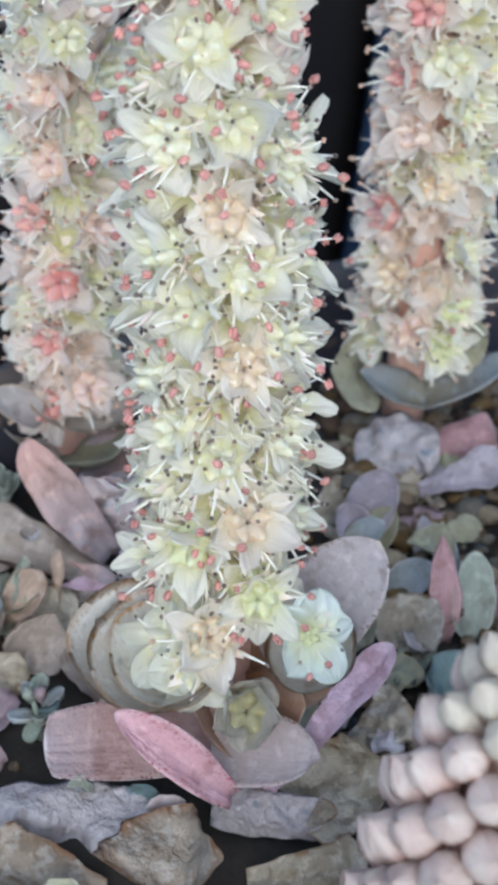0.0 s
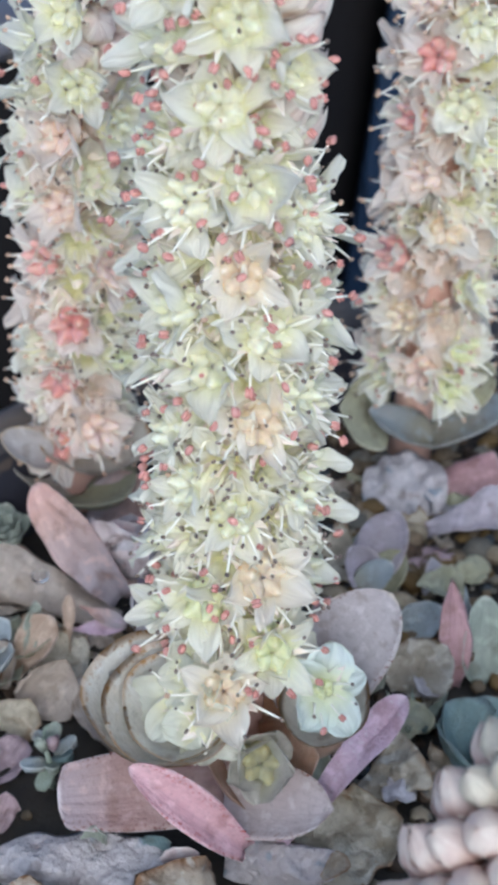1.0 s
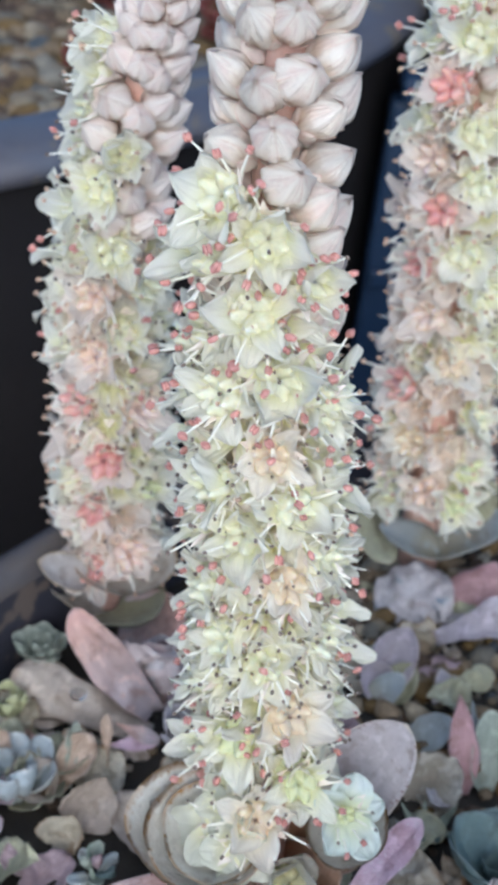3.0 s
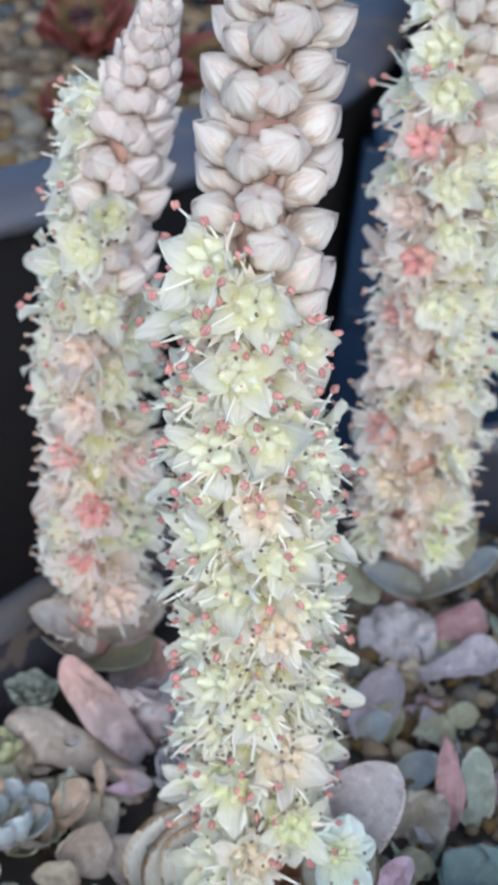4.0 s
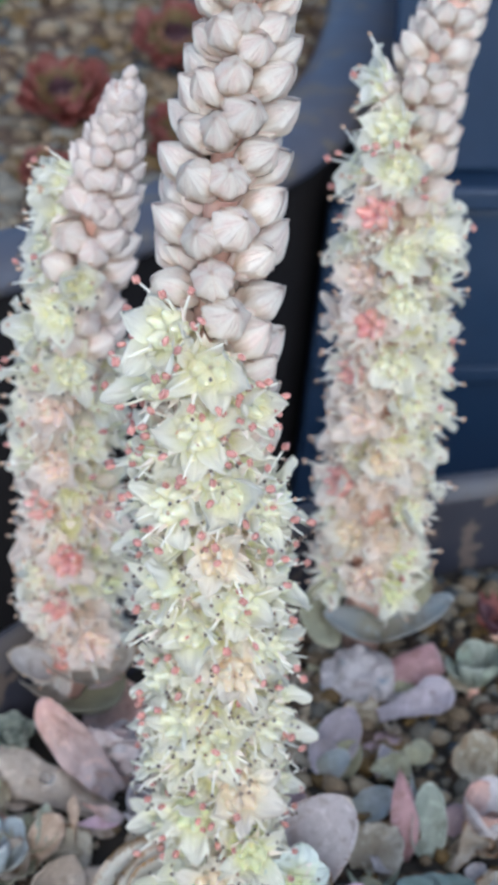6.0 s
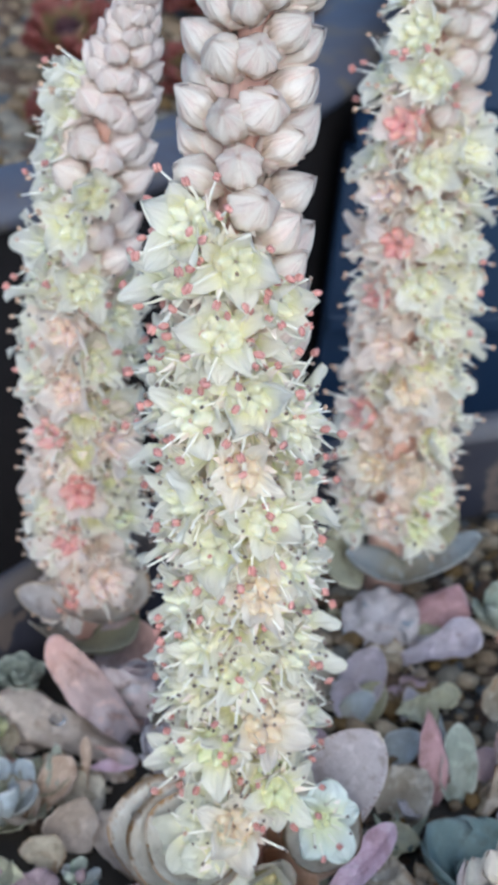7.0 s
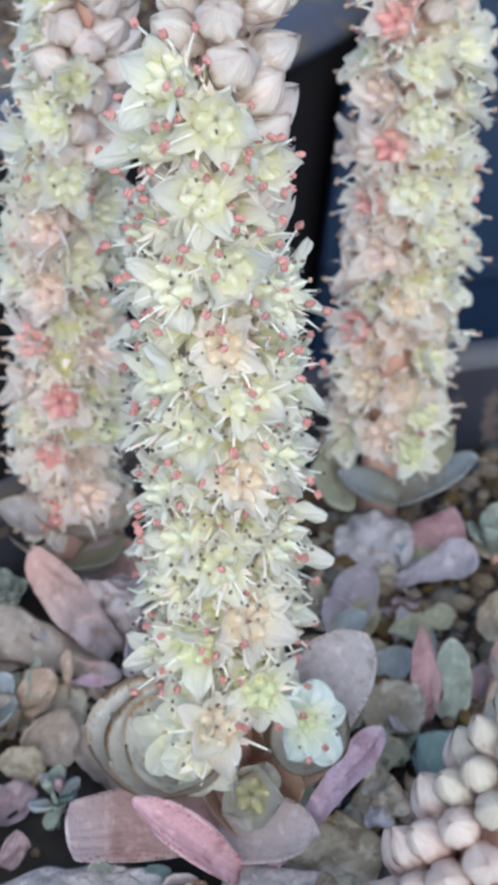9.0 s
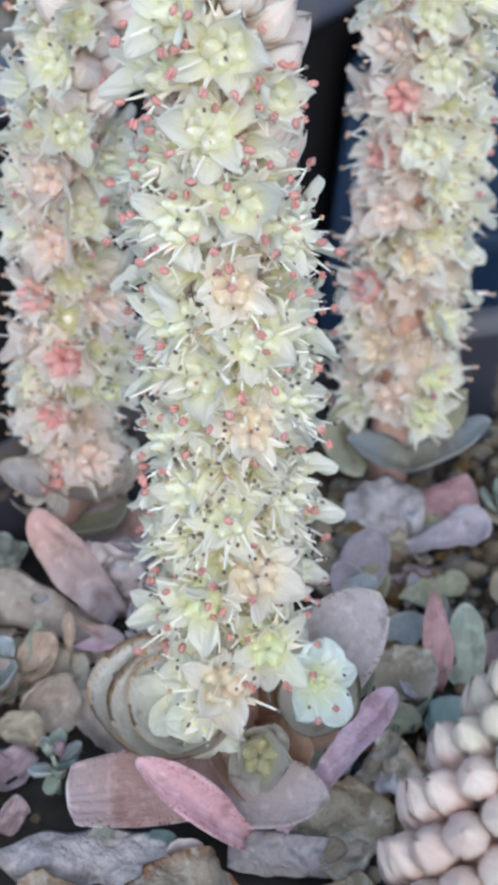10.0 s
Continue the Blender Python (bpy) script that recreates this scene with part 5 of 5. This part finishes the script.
leaf(mauve_rosette, (-1.75, 2.05, -0.1), (-1.72, 2.0, 0.80), (0.15, -0.9, 0.3), 0.60, "lilac", prof_round, label="puckered pale lilac leaf", thick=0.10, cup=-0.4, wave=0.12, n=20, m=14)
leaf(mauve_rosette, (-1.80, 2.15, -0.30), (-2.0, 1.95, 0.86), (-0.25, -0.9, 0.3), 0.88, "lilac", prof_round, label="crumpled pale lilac leaf", thick=0.10, cup=-0.3, wave=0.12, n=20, m=14)
leaf(grey_rosette, (-1.70, 1.0, -0.24), (-2.53, 1.1, -0.42), (-0.1, -0.7, 0.7), 0.24, "violet", prof_point, label="small pointed lilac leaf", thick=0.08, cup=0.3)
leaf(grey_rosette, (-1.65, 1.0, -0.22), (-2.33, 1.2, -0.06), (-0.1, -0.7, 0.7), 0.26, "salmon", prof_point, label="small pointed salmon leaf", thick=0.08, cup=0.3)

# dried leaves in front of the main plant
lone_leaf((-0.45, -3.45, -0.62), (-3.0, -3.1, -0.46), (0.10, -0.70, 0.70), 1.15, "dryblue", "large pale grey crumpled dried leaf on dark soil", prof_spindle, thick=0.03, n=40, m=26, wave=0.10, cup=-0.3, fold=-0.25, curl=12, rag=0.10)
lone_leaf((-0.40, -4.1, -0.85), (-0.36, -3.15, -0.22), (-0.25, -0.65, 0.70), 1.30, "amber", "curled dried leaf with an amber-brown margin", prof_round, thick=0.03, n=30, m=24, wave=0.09, cup=0.3, fold=0.6, curl=36, twist=24)
lone_leaf((-0.10, -3.0, -0.42), (1.25, -3.1, -0.46), (0, -0.65, 0.75), 0.56, "dryblue", "papery mauve-grey shrivelled leaf", prof_blunt, thick=0.03, n=34, m=22, wave=0.10, cup=-0.45)
lone_leaf((1.02, -3.2, -0.50), (1.34, -2.95, -0.30), (0, -0.65, 0.75), 0.36, "amber", "small brown curled leaf tip", prof_spoon, thick=0.03, wave=0.12, cup=0.3, fold=0.7, curl=40, n=18, m=14)
lone_leaf((0.35, -3.75, -0.85), (1.75, -3.75, -0.48), (0, -0.45, 0.9), 0.85, "dry", "narrow dried leaf on dark soil", prof_spoon, thick=0.03, n=30, m=20, wave=0.10, cup=0.2, fold=0.4, curl=24)
lone_leaf((0.75, -2.55, -0.85), (1.95, -2.35, -0.28), (-0.1, -0.6, 0.8), 1.15, "dry", "broad cream-grey crumpled leaf on dark soil", prof_round, thick=0.03, n=34, m=26, wave=0.14, cup=0.2, fold=0.4, curl=28, rag=0.10)
lone_leaf((1.25, -1.75, -0.85), (2.25, -1.25, -0.25), (-0.1, -0.6, 0.8), 1.0, "olivedry", "broad greyish brown crumpled leaf on dark soil", prof_fan, thick=0.03, n=34, m=26, wave=0.10, cup=0.2, fold=-0.4, curl=20)
lone_leaf((-1.25, -4.0, -0.85), (-2.7, -3.75, -0.50), (0, -0.45, 0.9), 1.0, "amber", "curled brown dried leaf on dark soil", prof_spoon, thick=0.03, n=30, m=22, wave=0.10, cup=0.3, fold=0.4, curl=26)
lone_leaf((-1.75, -2.6, -0.84), (-1.62, -2.75, -0.28), (0.0, -0.85, 0.4), 0.34, "sage", "pale green leaf stub on dark soil", prof_blunt, thick=0.12, wave=0.03)
lone_leaf((-0.75, -3.0, -0.62), (-0.42, -3.05, -0.30), (0.1, -0.7, 0.7), 0.36, "lilac", "small curled lilac leaf on dark soil", prof_round, thick=0.05, wave=0.06, cup=0.5)
lone_leaf((-2.95, -2.3, -0.86), (-2.75, -2.2, -0.30), (0.4, -0.8, 0.4), 0.40, "blush", "dusky pink upright leaf on dark soil", prof_soft, thick=0.10, wave=0.03)
lone_leaf((-1.15, -2.75, -0.80), (-0.75, -2.85, -0.35), (0.1, -0.7, 0.7), 0.42, "teal", "small round teal leaf under the mauve leaf", prof_round, thick=0.10, wave=0.02)
lr = random.Random(91)
for k in range(14, 122):
    x, y = (lr.uniform(-4.2, 4.6), lr.uniform(-5.2, 5.6)) if k < 46 else ((lr.uniform(-4.2, -1.0), lr.uniform(-3.4, 3.6)) if k < 92 else (lr.uniform(1.3, 4.8), lr.uniform(-2.0, 6.0)))
    if math.hypot(x + 0.05, y + 1.2) < 1.0 or (x > 3.4 and 1.4 < y < 3.9) or (x < -1.2 and -3.4 < y < -1.1) or (-3 < x < 1.2 and -4.3 < y < -2.4) or (Vector((x, y)) - PC).length > PR - 1.0:
        continue
    a, l = lr.uniform(0, 360), lr.uniform(0.55, 1.15) if k < 92 else lr.uniform(0.4, 0.85)
    z = soil_height(x, y) + 0.10
    tip = (x + l * math.cos(radians(a)), y + l * math.sin(radians(a)), z + lr.uniform(0.02, 0.38))
    kind = lr.choice(["dry", "dry", "amber", "grey", "olive", "dry", "olive"] if k < 46 else ["withered", "dry", "olive", "salmon", "withered", "blush", "dry"] if k < 92 else ["amber", "dry", "olive", "blush", "dryblue", "amber", "grey", "dry"])
    words = {"dry": "small curled dried leaf", "dryblue": "grey shrivelled leaf", "grey": "loose mauve-grey leaf", "olive": "loose olive leaf", "salmon": "loose beige-pink leaf", "lavender": "loose lavender leaf", "withered": "withered grey-brown leaf", "blush": "loose mauve-pink leaf", "amber": "amber-brown dried leaf"}[kind] + " on the soil"
    lone_leaf((x, y, z), tip, (lr.uniform(-.3, .3), -0.35, 0.9), lr.uniform(0.45, 0.8) * (1 if k < 92 else 0.8), kind, words, lr.choice([prof_round, prof_spoon]), n=20, m=14, thick=0.03, wave=0.10, rag=0.08, fold=lr.uniform(-0.5, 0.7), cup=lr.uniform(0, 0.5), curl=lr.uniform(-10, 50))

# red houseleeks in the gravel
for x, y, rad, words, seed in ((-4.45, 23.6, 1.45, "round dark red houseleek with a green heart", 51), (-1.6, 28.2, 1.6, "round dark red houseleek with a green heart", 52), (-4.5, 19.3, 0.75, "small crimson houseleek in the gravel", 53),
                               (-1.2, 21.2, 1.15, "dark red houseleek with a green heart", 54), (-6.4, 38.0, 2.2, "dark maroon houseleek in the gravel", 55), (0.5, 32.5, 1.6, "dark red houseleek in the gravel", 56)):
    rosette(x, y, GRAVEL_Z + 0.42 * rad, rad, ["semp"], words, 18, 0.52, 14, seed, prof_spoon, thick=0.12 * rad, name="houseleek", cup=0.35, whorls=6, curl=26, heart="sempheart", mid="sempmid", tilt=24, group="houseleeks")
rosette(-8.3, 33.5, GRAVEL_Z + 0.3, 1.5, ["sempgreen"], "bright green houseleek in the gravel", 14, 0.5, 30, 57, prof_point, thick=0.15, name="houseleek", whorls=4, group="houseleeks")
rosette(-3.6, 16.9, GRAVEL_Z + 0.1, 0.6, ["sempgreen"], "small bright green offset", 8, 0.5, 35, 58, prof_point, thick=0.1, name="houseleek", whorls=3, group="houseleeks")

# water drops caught on the leaves
DROP = bpy.data.materials.new("water")
DROP.use_nodes = True
DROP.node_tree.nodes["Principled BSDF"].inputs["Transmission Weight"].default_value = 1.0
DROP.node_tree.nodes["Principled BSDF"].inputs["Roughness"].default_value = 0.02
DROP.node_tree.nodes["Principled BSDF"].inputs["IOR"].default_value = 1.33
for x, y, z, s in ((-2.92, 1.72, 0.02, 0.13), (-1.45, -1.95, 1.42, 0.07), (-1.2, -2.35, 1.16, 0.05), (0.02, -2.62, 0.5, 0.08), (-2.6, 2.2, 0.02, 0.06)):
    drop = new("water_drop", egg(s, s, 0.7 * s, 8, 12).mesh("water_drop", DROP))
    drop.location = (x * CM, y * CM, z * CM)
    tagged(drop, "clear rounded water drop on a leaf", "water drop", "water drops")

# ---------------------------------------------------------------- pebbles, last
pr = random.Random(5)
SHAPES = [[egg(1.0, 0.8, 0.62, 5, 7, rough=0.16, seed=s).mesh("pebble", mt) for s in range(4)] for mt in PEBBLE]
WEIGHT = [0, 0, 0, 0, 1, 1, 2, 2, 3, 3, 3, 4, 4, 5]


def inside(p, poly):
    hit = False
    for i in range(len(poly)):
        a, b = poly[i], poly[i - 1]
        if (a.y > p.y) != (b.y > p.y) and p.x < (b.x - a.x) * (p.y - a.y) / (b.y - a.y) + a.x:
            hit = not hit
    return hit


def scatter(parent, area, height, count, small, large, keep, name="pebble"):
    """Single pebbles over a stretch of the plan."""
    n = 0
    while n < count:
        x, y = pr.uniform(area[0], area[1]), pr.uniform(area[2], area[3])
        if not keep(Vector((x, y))):
            continue
        s = pr.uniform(small, large)
        part(name, pr.choice(SHAPES[pr.choice(WEIGHT)]), parent, pose(x, y, height(x, y) + s * 0.3, pr.uniform(-25, 25), pr.uniform(-25, 25), pr.uniform(0, 360)) @ Matrix.Scale(s, 4))
        n += 1


def scatter_joined(parent, area, height, count, small, large, keep):
    g = [Geo() for _ in PEBBLE]
    forms = [egg(1.0, 0.8, 0.62, 4, 6, rough=0.16, seed=s) for s in range(4)]
    n = 0
    while n < count:
        x, y = pr.uniform(area[0], area[1]), pr.uniform(area[2], area[3])
        if not keep(Vector((x, y))):
            continue
        s = pr.uniform(small, large)
        g[pr.choice(WEIGHT)].join(pr.choice(forms), pose(x, y, height(x, y) + s * 0.25, pr.uniform(-25, 25), pr.uniform(-25, 25), pr.uniform(0, 360)) @ Matrix.Scale(s, 4))
        n += 1
    for one, mt in zip(g, PEBBLE):
        tagged(part("gravel", one.mesh("gravel", mt), parent), kind="stuff")


in_pot = lambda p: (p - PC).length < PR - 0.4
scatter(soil, (1.2, 6.2, 2.0, 10.0), lambda x, y: soil_height(x, y) + 0.02, 290, 0.10, 0.27, in_pot)
scatter(soil, (-4.2, 5.0, -5.0, 4.0), soil_height, 60, 0.08, 0.18, lambda p: in_pot(p) and not (-3.2 < p.x < 1.6 and p.y < -2.4))
scatter_joined(soil, (0.9, 8, -2.6, 10), soil_height, 1100, 0.06, 0.18, in_pot)
scatter_joined(soil, (-6, 20, -18, 10), soil_height, 900, 0.08, 0.22, lambda p: in_pot(p) and (p.x > 8 or p.y < -5))
bed = lambda p: inside(p, inner)
level = lambda x, y: GRAVEL_Z + 0.15 * noise.noise((x * 0.3, y * 0.3, 2))
scatter(gravel, (-9, 2.5, 13.5, 24), lambda x, y: level(x, y) + 0.12, 300, 0.25, 0.46, bed)
scatter_joined(gravel, (-16, 4, 10, 62), level, 4200, 0.2, 0.5, bed)
